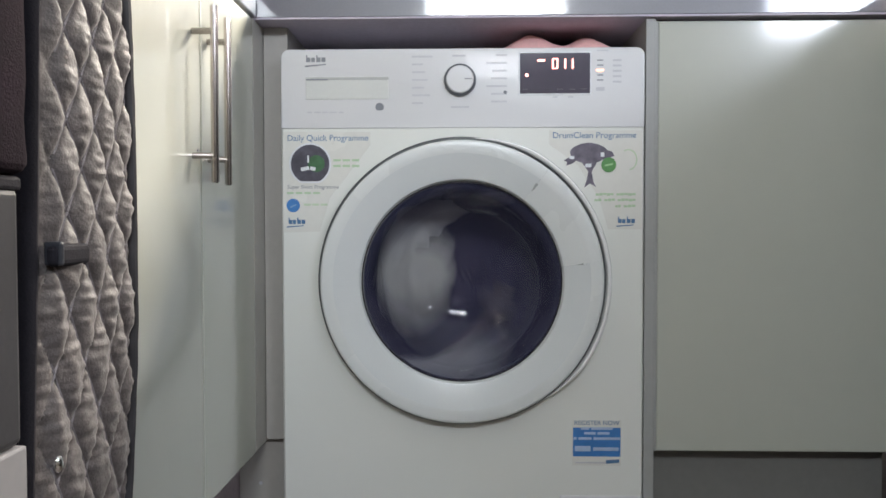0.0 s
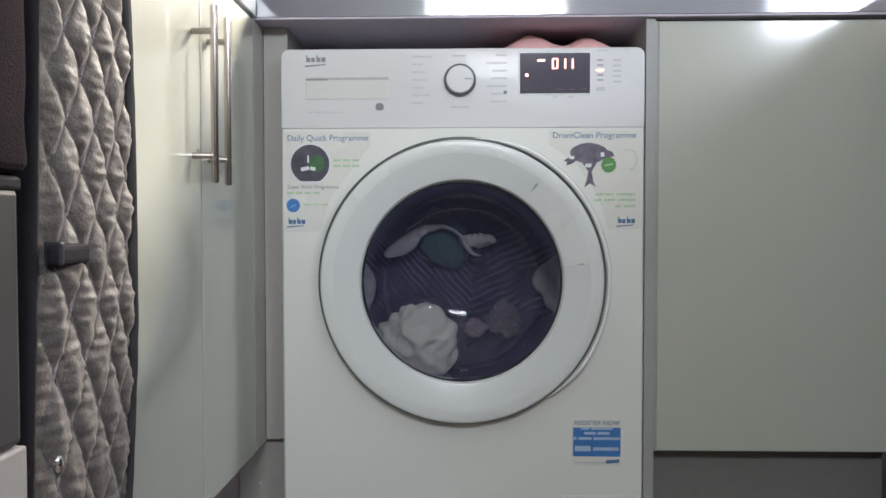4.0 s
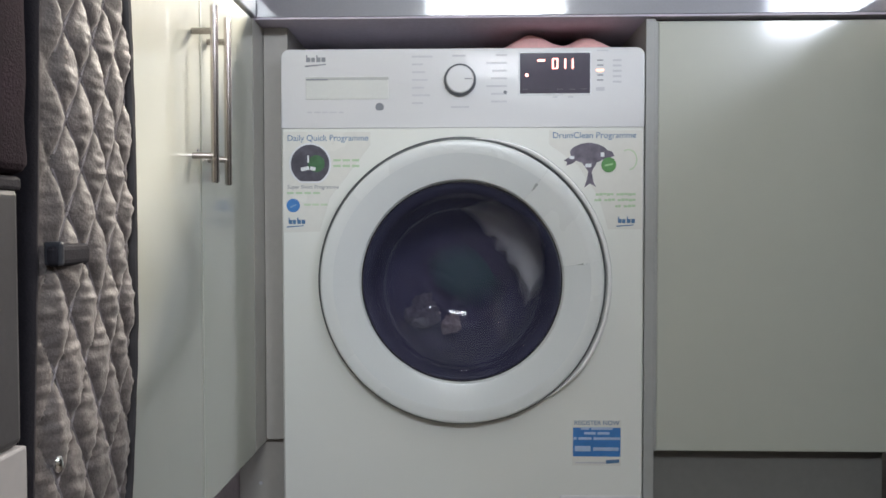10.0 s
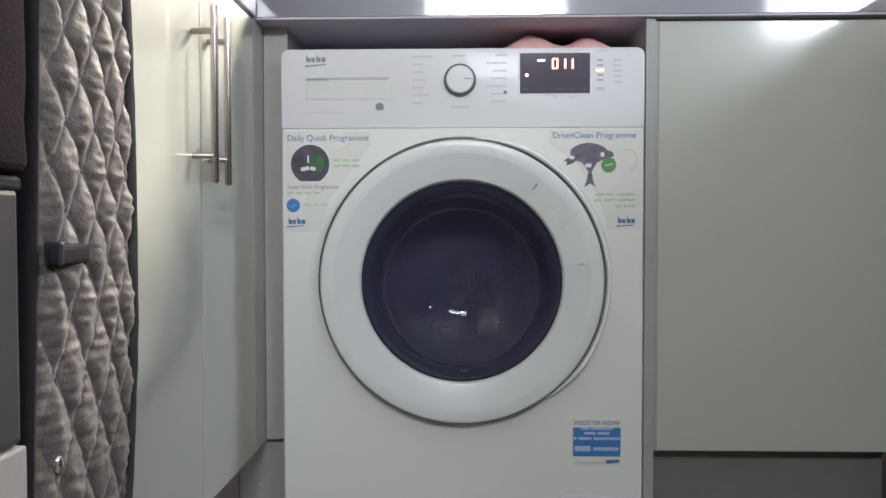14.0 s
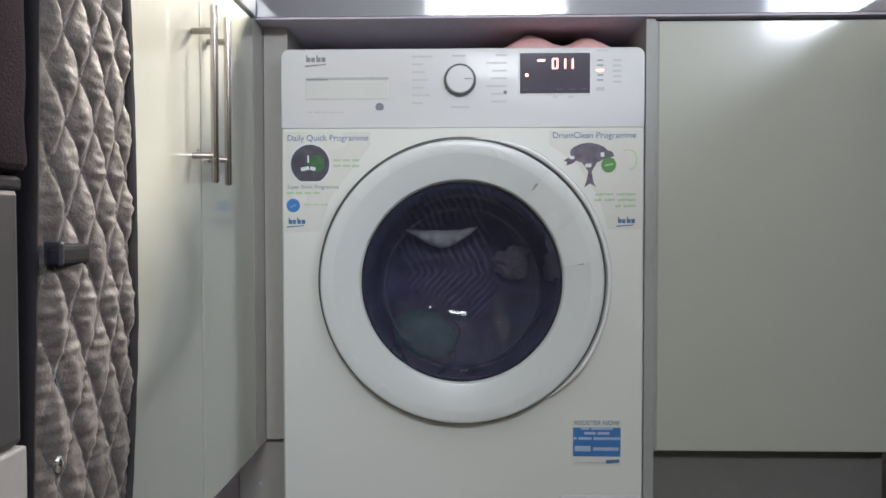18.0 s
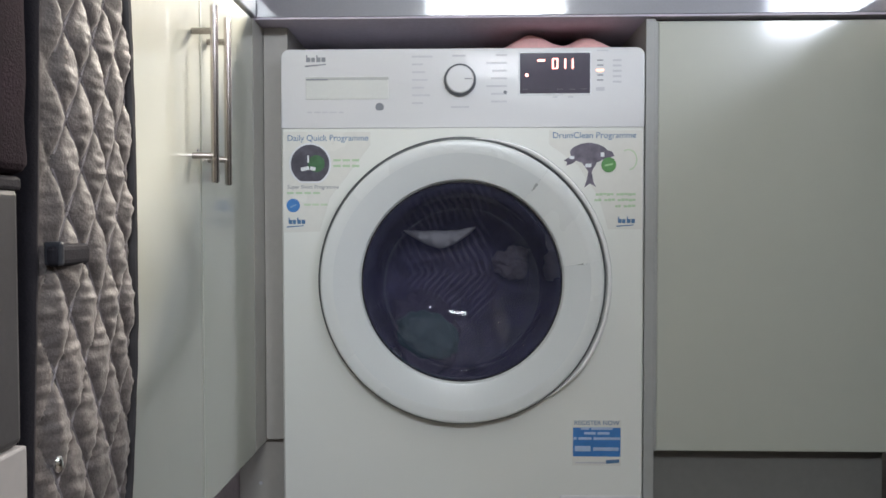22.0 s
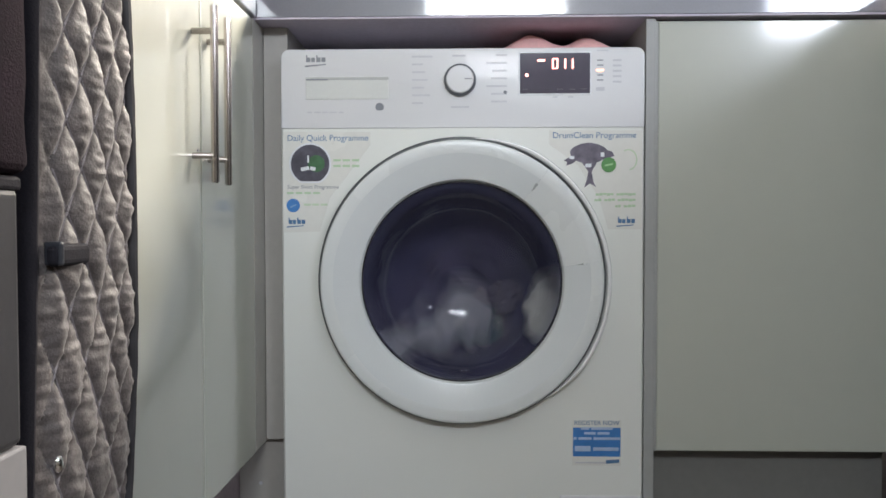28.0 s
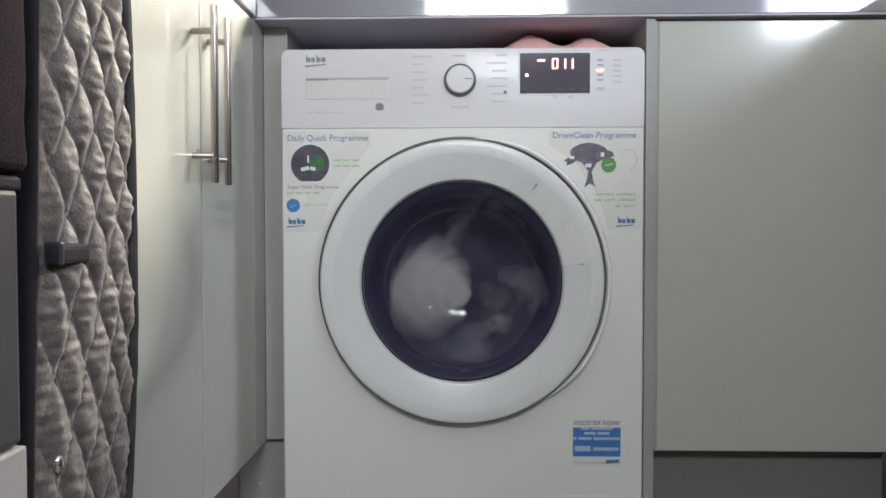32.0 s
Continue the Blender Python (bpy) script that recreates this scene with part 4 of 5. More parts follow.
def jumper():
    """The large dark knitted garment that fills the drum, with ribs and soft folds."""
    bm = bmesh.new()
    noise.seed_set(21)
    nr, na = 60, 150
    mid = bm.verts.new((0, -0.012, 0))
    prev = None
    rows = []
    for j in range(1, nr + 1):
        ring = []
        for k in range(na):
            a = 2 * math.pi * k / na
            rr = j / nr
            edge = 0.205 + 0.018 * noise.noise((math.cos(a) * 1.3, math.sin(a) * 1.3, 4))
            x, z = rr * edge * math.cos(a), rr * edge * math.sin(a)
            fold = 0.016 * noise.noise((x * 11, z * 11, 2)) + 0.010 * (1 - 2 * abs(noise.noise((x * 16, z * 16, 9))))
            y = -fold + 0.030 * rr ** 4
            ring.append(bm.verts.new((x, y, z)))
        rows.append(ring)
        for k in range(na):
            if prev:
                bm.faces.new((prev[k], prev[(k + 1) % na], ring[(k + 1) % na], ring[k]))
            else:
                bm.faces.new((mid, ring[(k + 1) % na], ring[k]))
        prev = ring
    back = [bm.verts.new((v.co.x * 0.9, 0.05, v.co.z * 0.9)) for v in prev]
    for k in range(na):
        bm.faces.new((prev[k], prev[(k + 1) % na], back[(k + 1) % na], back[k]))
    bm.faces.new(back)
    ob = part("jumper", bm, NAVY, sharp=180.0)
    return tagged(ob, "wet dark navy ribbed knitted jumper in the drum", "jumper", "laundry in the drum")


WASH = "laundry in the drum"
dark = jumper()
sheet = lump("pillowcase", "wet white cotton pillowcase tumbling in the drum", "laundry", (0.072, 0.030, 0.060), 5, W_COTTON, 0.30, 0.007, 22, None, WASH)
M = 0.189             # metres to a unit of the window, at the depth of the nearest cloth
shirt = drape("shirt", "wet off-white shirt tumbling in the drum", "laundry", sized([(-0.659, 0.051), (-0.431, -0.052), (-0.151, -0.025), (0.119, -0.026), (0.390, 0.058), (0.478, -0.258)], M), [q * M for q in (0.09, 0.14, 0.12, 0.16, 0.18, 0.09)], 0.013, 12, S_COTTON, WASH, None, 0.6)
drape("sleeve", "", "", sized([(0.30, 0.02), (0.34, -0.12), (0.30, -0.26)], M), [q * M for q in (0.08, 0.07, 0.04)], 0.010, 13, S_COTTON, "", shirt)
vest = drape("vest", "wet white vest twisted into a strip", "laundry", sized([(-0.55, -0.15), (-0.37, -0.04), (-0.19, 0.08), (-0.10, 0.125), (0.06, 0.135), (0.20, 0.05), (0.25, -0.04), (0.32, -0.12), (0.41, -0.15)], M), [q * M for q in (0.060, 0.078, 0.070, 0.040, 0.022, 0.020, 0.026, 0.022, 0.014)], 0.012, 3, S_COTTON, WASH)
drape("shoulder_strap", "", "", sized([(0.19, 0.02), (0.30, 0.0), (0.42, 0.005), (0.56, 0.0)], M), [q * M for q in (0.03, 0.065, 0.060, 0.03)], 0.010, 4, S_COTTON, "", vest)
towel = tagged(band("hand_towel", "wet grey hand towel pressed against the drum", "laundry", 0.100, 0.036, 0.018, 0.048, 8, GREY_COTTON, 0.75), group=WASH)
green = lump("tea_towel", "wet dark green tea towel tumbling in the drum", "laundry", (0.058, 0.014, 0.040), 33, GREEN_CLOTH, 0.22, 0.003, 16, None, WASH)
sock = lump("sock", "wet dusky pink sock, balled up", "sock", (0.016, 0.011, 0.014), 41, PINK_WOOL, 0.5, 0.002, 36, (200, 0.5), WASH)
sock_two = lump("sock", "wet greyish lilac sock, crumpled", "sock", (0.027, 0.010, 0.020), 47, SOCK, 0.7, 0.005, 40, (80, 0.4), WASH)
flannel = drape("face_cloth", "wet white face cloth tumbling in the drum", "laundry", sized([(-0.32, 0.05), (-0.12, 0.0), (0.08, -0.02), (0.26, 0.04), (0.40, 0.12)], M), [q * M for q in (0.010, 0.055, 0.092, 0.050, 0.012)], 0.012, 63, S_COTTON, WASH, None, 0.15)
leggings = lump("leggings", "wet dark maroon leggings in the drum", "laundry", (0.080, 0.018, 0.052), 55, MAROON, 0.3, 0.005, 24, None, WASH)


def turn(t):
    """How far the drum has turned at t, in degrees, anticlockwise as seen from the front."""
    speed = 310.0
    total = 0.0
    # (start, end, speed at start, speed at end)
    for a, b, va, vb in ((0.0, 1.15, speed, speed), (1.15, 1.5, speed, 0), (6.5, 7.4, 0, -speed), (7.4, 16.5, -speed, -speed), (16.5, 16.95, -speed, 0), (22.1, 22.9, 0, speed), (22.9, 32.0, speed, speed)):
        if t > a:
            s = min(t, b) - a
            total += va * s + (vb - va) * s * s / (2 * (b - a))
    return total


HID = 0.315           # behind the jumper


def rows_of(text):
    """Rows 't u v d a' -> poses; a is the turn in degrees, anticlockwise."""
    rows = []
    for line in text.split(";"):
        q = [float(x) for x in line.split()]
        if len(q) == 5:
            t, u, v, d, a = q
            rows.append((t, u, v, d, a))
    return rows


def tumble(ob, rows):
    rows = sorted(rows)
    if rows[0][0] > 0:
        rows.insert(0, (0.0, *rows[0][1:]))
    if rows[-1][0] < 32:
        rows.append((32.0, *rows[-1][1:]))
    keyed, last = [], None
    for t, u, v, d, a in rows:
        if last is not None:
            while a - last > 180:
                a -= 360
            while a - last < -180:
                a += 360
            gap = a - last
            if abs(gap) >= 88:
                pt, pu, pv, pd = prev
                for k in (1, 2):
                    f = k / 3
                    keyed.append((pt + (t - pt) * f, pose(*spot(pu + (u - pu) * f, pv + (v - pv) * f, pd + (d - pd) * f), 0, -(last + gap * f), 0)))
        keyed.append((t, pose(*spot(u, v, d), 0, -a, 0)))
        last, prev = a, (t, u, v, d)
    walk(ob, keyed)


PILLOW = """
0.0 -0.45 0.10 .150 95; 0.1 -0.48 -0.35 .155 130; 0.2 -0.30 -0.75 .165 165; 0.3 0.15 -0.84 .17 200; 0.4 0.84 -0.35 .18 240; 0.5 0.95 -0.05 .18 265; 0.6 0.90 0.16 .17 290; 0.7 0.35 0.42 .155 315; 0.8 0.15 0.48 .15 330; 0.9 0.22 0.46 .15 345; 1.0 0.10 0.44 .15 5; 1.1 -0.26 0.07 .148 45;
1.2 -0.42 -0.05 .148 80; 1.3 -0.40 -0.64 .150 110; 1.5 -0.42 -0.58 .152 120; 6.5 -0.42 -0.58 .152 120; 6.7 -0.57 -0.48 .15 105; 6.9 -0.60 -0.22 .15 90; 7.0 -0.66 -0.14 .15 82; 7.1 -0.62 0.00 .15 70; 7.2 -0.55 0.10 .15 60; 7.3 -0.40 0.22 .148 45; 7.4 -0.28 0.28 .146 30; 7.5 0.02 0.18 .144 -5;
7.6 0.25 0.00 .146 -40; 7.7 0.45 -0.40 .17 -80; 7.8 0.45 -0.63 .25 -110; 7.9 0.20 -0.68 .315 -140; 8.0 -0.10 -0.50 .315 -170; 8.15 0.74 0.05 .30 -10; 8.3 0.50 0.30 .32 -30; 8.6 0.30 0.30 .27 -40; 8.7 0.52 0.08 .166 -70; 8.8 0.70 -0.20 .27 -100; 8.9 0.30 -0.40 .315 -130; 9.55 0.30 0.10 .30 -50;
9.7 0.50 0.10 .168 -75; 9.8 0.84 -0.15 .26 -100; 9.95 0.30 -0.40 .315 -140; 22.0 0.30 -0.20 .315 60; 22.3 0.55 0.40 .28 80; 22.4 0.42 0.52 .185 95; 22.5 0.26 0.58 .172 115; 22.6 0.00 0.48 .168 140; 22.7 -0.37 0.16 .166 180; 22.8 -0.50 -0.14 .20 215; 22.95 -0.30 -0.40 .315 250; 23.55 0.30 0.40 .30 120;
23.7 0.02 0.35 .178 140; 23.8 -0.20 0.12 .172 170; 23.9 -0.60 -0.32 .19 210; 24.0 -0.30 -0.50 .30 250; 24.7 0.60 0.30 .29 70; 24.8 0.45 0.48 .172 95; 24.9 0.08 0.33 .155 130; 25.0 -0.50 0.02 .150 175; 25.1 -0.56 -0.36 .155 215; 25.2 -0.40 -0.68 .22 245; 25.5 0.30 -0.68 .26 330; 25.7 0.83 -0.20 .2 10;
25.9 0.50 0.30 .16 50; 26.1 -0.10 0.25 .15 105; 26.3 -0.45 -0.20 .15 160; 26.5 -0.20 -0.68 .16 215; 26.7 0.40 -0.63 .16 270; 26.9 0.87 -0.10 .16 325; 27.1 0.40 0.35 .15 20; 27.3 -0.25 0.15 .15 85; 27.5 -0.42 -0.36 .15 140; 27.6 -0.05 -0.68 .16 170; 27.7 0.12 -0.78 .16 195; 27.8 0.38 -0.68 .16 225;
27.9 0.84 -0.44 .165 250; 28.0 1.03 -0.34 .175 268; 28.1 1.00 0.00 .17 290; 28.2 0.55 0.34 .155 320; 28.3 0.32 0.28 .15 345; 28.4 0.00 0.22 .145 20; 28.5 -0.42 0.05 .145 65; 28.6 -0.50 -0.50 .15 110; 28.7 -0.34 -0.71 .155 140; 28.8 0.00 -0.80 .16 170; 29.0 0.38 -0.73 .16 215; 29.1 0.72 -0.52 .165 240;
29.2 0.95 -0.28 .17 265; 29.3 0.97 0.00 .17 285; 29.4 0.58 0.30 .155 315; 29.5 0.22 0.22 .145 345; 29.6 -0.18 0.08 .142 25; 29.7 -0.40 -0.28 .145 65; 29.8 -0.42 -0.50 .15 95; 29.9 -0.13 -0.71 .15 130; 30.0 0.08 -0.75 .15 160; 30.1 0.30 -0.75 .152 190; 30.2 0.48 -0.64 .155 215; 30.3 0.74 -0.42 .16 240;
30.4 0.95 -0.30 .165 260; 30.5 0.97 0.08 .165 285; 30.6 0.38 0.30 .15 315; 30.7 0.02 0.20 .142 350; 30.8 -0.24 0.10 .142 25; 30.9 -0.40 -0.12 .142 60; 31.0 -0.50 -0.46 .148 95; 31.1 -0.38 -0.71 .152 125; 31.2 0.04 -0.80 .155 155; 31.3 0.28 -0.75 .155 190; 31.4 0.74 -0.50 .16 220; 31.5 0.87 -0.34 .165 245;
31.6 0.97 -0.14 .168 265; 31.7 0.62 0.33 .155 300; 31.8 0.20 0.26 .144 335; 31.9 -0.16 0.16 .142 10; 32.0 -0.28 -0.05 .145 50
"""
SHIRT = """
0.0 -.25 -.85 .195 0; 0.1 .2 -.6 .21 30; 0.2 .55 .1 .25 80; 0.3 .42 .55 .17 120; 0.4 -.08 .36 .155 165; 0.5 -.42 .16 .155 210; 0.6 -.6 -.3 .29 250; 0.8 .1 -.7 .30 320; 1.0 .6 -.5 .27 375; 1.2 .85 -.25 .18 405; 1.5 1.03 -.36 .180 448; 6.5 1.03 -.36 .180 448; 6.8 .66 -.44 .175 420; 7.0 .3 -.6 .25 380; 7.1 -.3 .4 .28 380; 7.2 -.05 .55 .17 355; 7.3 .05 .48 .162 340; 7.4 .2 .40 .16 325; 7.5 .2 .35 .165 310; 7.6 .35 .35 .165 295; 7.7 .30 .45 .175 290; 7.8 .62 .2 .25 260; 7.9 .5 -.2 .315 230; 12 .4 -.2 .315 60; 16.6 .55 .3 .30 60; 16.75 .62 .24 .185 70; 16.9 .82 .2 .214 75; 17.4 .84 .12 .238 72; 22.1 .84 .12 .238 72; 22.2 .45 .32 .172 95; 22.3 .60 .42 .18 110; 22.4 .2 .6 .25 150; 22.6 -.4 .3 .3 200; 25.6 .3 .3 .315 200; 25.8 0 .4 .16 250; 26.0 -.3 -.1 .16 300; 26.2 -.1 -.4 .18 350; 26.4 .5 -.2 .25 400; 26.6 .5 .3 .17 450; 26.8 .1 .35 .16 490; 27.0 -.3 -.1 .16 540; 27.2 .2 -.5 .25 580; 27.4 .35 .3 .18 720;
27.5 .15 .24 .165 745; 27.6 -.28 -.05 .16 745; 27.7 -.42 -.30 .165 770; 27.8 -.3 -.5 .19 790; 27.9 -.18 -.22 .165 765; 28.0 -.30 -.50 .175 735; 28.1 -.1 -.62 .18 750; 28.3 .5 -.3 .27 780; 28.4 .5 .2 .28 740; 28.5 .3 .4 .19 740; 28.6 .05 .36 .158 748; 28.7 -.06 .14 .155 745; 28.8 -.20 -.08 .153 745; 29.0 -.40 -.28 .160 788; 29.1 -.24 -.36 .167 798; 29.2 -.05 -.55 .19 803; 29.4 .3 -.5 .27 800; 29.6 .55 -.30 .19 800; 29.7 .60 .0 .175 800; 29.8 .58 .2 .165 780; 29.9 .15 .24 .153 745; 30.0 .08 .08 .150 742; 30.1 -.03 -.06 .152 745; 30.2 -.12 -.2 .155 742; 30.3 -.05 -.55 .18 740; 30.5 .3 -.5 .27 780; 30.8 .6 -.2 .24 800; 30.9 .68 .05 .185 800; 31.0 .60 .28 .168 790; 31.1 .52 .27 .160 780; 31.2 .34 .22 .155 745; 31.3 .1 .17 .152 730; 31.4 -.02 -.2 .155 730; 31.5 .1 -.6 .2 740; 31.7 .5 -.5 .28 790; 31.9 .55 -.3 .26 790; 32.0 .42 -.32 .225 770
"""
VEST = """
0.0 -.1 .75 .18 10; 0.1 -.28 .60 .168 35; 0.2 -.30 .52 .165 38; 0.3 -.6 .2 .2 60; 0.5 -.3 -.3 .31 100; 1.0 .3 .3 .31 60; 1.2 .0 .45 .2 35; 1.3 -.22 .28 .165 27; 1.4 -.28 .32 .165 18; 1.5 -.26 .38 .165 4; 2.0 -.20 .40 .165 0; 6.5 -.20 .42 .165 0; 6.6 -.13 .45 .165 -6; 6.8 .02 .46 .165 -22; 7.0 .14 .44 .163 -36; 7.2 .34 .34 .163 -48; 7.4 .58 -.05 .168 -75; 7.5 .6 -.3 .2 -100; 7.6 .4 -.5 .3 -130; 8.0 0 -.3 .315 -180;
16.6 .3 .5 .315 -30; 22.6 -.3 .2 .315 60; 27.4 .9 .1 .28 280; 27.6 .82 .30 .17 290; 27.7 .38 .45 .165 305; 27.8 .12 .36 .163 325; 27.9 -.1 .0 .2 350; 28.0 -.65 .35 .26 410; 28.1 -.42 .32 .166 412; 28.2 -.75 .0 .19 440; 28.4 -.4 -.4 .31 480; 28.7 .6 .4 .22 650; 28.8 .46 .42 .165 640; 29.0 .10 .36 .163 670; 29.1 -.1 .4 .19 740; 29.2 -.20 .32 .165 758; 29.3 -.32 .22 .165 767; 29.4 -.75 .0 .17 785; 29.5 -.7 -.4 .27 800; 29.6 0 .6 .2 750; 29.7 -.02 .45 .168 758; 29.8 -.2 .42 .17 758; 29.9 -.5 .4 .19 765; 30.1 -.3 .45 .18 770; 30.2 -.50 .28 .17 772; 30.3 -.18 .36 .165 755; 30.4 -.22 .32 .165 754; 30.5 -.5 .2 .165 770; 30.6 -.8 -.1 .19 790; 30.7 -.6 -.5 .29 810; 30.9 -.3 .5 .19 755; 31.0 -.30 .32 .175 755; 31.1 -.6 .2 .19 770; 31.3 -.25 .5 .18 765; 31.4 -.2 .45 .175 760; 31.5 -.18 .32 .165 760; 31.6 -.38 .2 .165 770; 31.7 -.72 -.05 .17 795; 31.8 -.7 -.4 .27 820; 32.0 .2 .6 .18 750
"""
GREEN = """
0.0 .2 -.1 .26 0; 0.4 -.1 -.25 .185 60; 0.5 -.12 -.32 .185 80; 0.6 -.3 -.3 .26 100; 0.8 -.7 .3 .25 150; 0.9 -.50 .05 .172 170; 1.0 -.60 -.25 .175 200; 1.1 -.5 -.3 .25 230; 1.3 0 .3 .25 280; 1.5 -.15 .40 .186 300; 6.5 -.15 .41 .186 300; 7.0 .25 .24 .198 260; 7.2 .3 .0 .21 230; 7.4 -.1 .0 .26 200; 7.5 -.4 .4 .2 180; 7.6 -.28 .36 .17 165; 7.7 .1 .02 .165 130; 7.8 .38 -.36 .17 90; 7.9 .2 -.65 .19 60; 8.0 -.28 .40 .200 200; 8.1 .0 .2 .19 170; 8.2 .2 -.1 .19 140; 8.35 -.3 .4 .19 210; 8.5 .08 .15 .172 180; 8.6 .15 .12 .172 165; 8.7 .3 -.2 .19 140; 8.8 -.35 .35 .188 210; 8.9 -.28 .25 .18 195; 9.0 .0 .25 .175 170; 9.1 .18 -.15 .178 135; 9.2 .2 -.28 .18 110; 9.3 -.3 .38 .19 210; 9.4 -.2 .27 .178 190; 9.5 -.05 .22 .175 170; 9.6 .2 .0 .18 140; 9.75 -.45 .2 .185 210; 9.9 -.1 .18 .172 180; 10.0 .02 .08 .172 165;
10.1 .2 -.1 .178 140; 10.25 -.3 .3 .19 210; 10.4 0 .3 .175 180; 10.5 .15 .22 .173 165; 10.65 .3 -.1 .19 130; 10.8 -.1 .35 .185 200; 10.9 .05 .15 .178 180; 11.0 .0 .1 .175 170; 11.1 .2 -.15 .185 140; 11.3 .0 .26 .174 190; 11.5 .2 .1 .173 160; 11.7 .3 -.2 .2 120; 11.85 .0 .4 .23 200; 12.0 .25 .1 .26 160; 12.2 -.2 .3 .2 210; 12.4 .35 -.15 .18 170; 12.5 .4 -.3 .177 150; 12.6 .3 -.4 .19 130; 12.8 .2 .2 .18 180; 13.0 .25 -.2 .25 140; 13.2 -.2 .25 .176 200; 13.4 .38 -.08 .178 150; 13.6 .1 -.5 .19 110; 13.8 .2 .0 .19 180; 14.0 .0 -.3 .245 150; 14.1 -.18 .28 .18 200; 14.3 .25 .02 .174 160; 14.5 -.15 -.6 .18 90; 14.7 -.3 .3 .18 220; 14.9 .2 .1 .176 180; 15.1 .1 -.5 .18 120; 15.3 -.5 .1 .18 240; 15.5 .0 .3 .176 200; 15.7 .25 -.2 .178 150; 15.9 -.2 -.6 .18 90; 16.1 -.5 .2 .18 240; 16.3 -.1 .2 .19 200; 16.4 -.3 -.3 .18 170; 16.5 -.36 -.40 .168 160; 16.7 -.52 -.44 .166 150; 17.0 -.48 -.44 .170 150; 17.6 -.40 -.50 .171 155; 19.0 -.34 -.53 .172 158; 22.1 -.34 -.53 .172 158; 22.2 -.3 -.58 .170 165; 22.4 -.05 -.66 .168 185; 22.6 .1 -.66 .17 200; 22.8 .38 -.52 .172 225; 22.9 .6 -.25 .178 245; 23.0 .72 .0 .176 262; 23.1 .48 .2 .172 285; 23.2 .25 .18 .170 305; 23.3 .05 -.15 .170 335; 23.4 .0 -.38 .172 360; 23.5 .0 -.5 .175 380; 23.7 .6 -.5 .2 420;
23.9 .75 .0 .19 460; 24.1 .65 .0 .18 500; 24.3 .35 .1 .174 530; 24.4 .08 .04 .170 545; 24.5 -.3 -.2 .19 570; 24.7 0 -.6 .2 620; 25.0 .3 -.4 .185 670; 25.2 .6 -.2 .185 700; 25.4 .55 .1 .178 730; 25.5 .0 .05 .172 750; 25.7 -.5 -.2 .18 790; 25.9 0 -.6 .19 840; 26.2 .5 0 .19 900; 26.5 -.2 .1 .19 980; 26.8 .0 -.5 .19 1050; 27.2 .5 .2 .2 1130; 27.6 .2 .1 .25 1180; 28.0 .1 -.4 .19 1240; 28.4 .5 -.4 .19 1300; 28.6 .4 -.25 .182 1330; 28.8 .55 .0 .18 1380; 29.0 .48 -.02 .178 1400; 29.2 .3 -.5 .2 1430; 29.6 .2 .2 .27 1470; 30.5 .1 -.4 .26 1600; 31.0 .1 -.45 .19 1650; 31.5 .2 .2 .27 1700; 32.0 .1 -.2 .26 1760
"""
CLOTH = """
0.0 -.6 .3 .30 0; 1.2 -.7 -.2 .25 60; 1.5 -.94 -.08 .170 95; 6.5 -.94 -.08 .170 95; 6.8 -.74 .30 .168 70; 7.0 -.60 .50 .167 50; 7.2 -.3 .68 .17 20; 7.4 .3 .6 .2 -30; 7.6 .6 .0 .3 -80; 14.0 0 .2 .315 -40; 16.4 .4 .3 .31 -60; 16.6 .52 .30 .178 -60; 16.75 .22 .52 .162 -35; 16.95 .10 .54 .160 -26; 17.2 .04 .53 .160 -20; 17.6 -.20 .45 .164 -4; 19.0 -.25 .44 .165 -3; 22.1 -.25 .44 .165 -3; 22.2 -.46 .38 .160 8; 22.3 -.56 .32 .161 25; 22.4 -.68 .14 .165 50; 22.5 -.78 -.1 .18 75; 22.6 -.6 -.4 .28 100;
22.8 .0 .4 .30 160; 22.9 .25 .66 .19 175; 23.0 .10 .70 .160 190; 23.1 -.42 .42 .166 225; 23.2 -.6 .1 .22 255; 23.4 -.2 -.3 .315 300; 26.0 .2 .2 .315 340; 32.0 -.2 .2 .315 340
"""
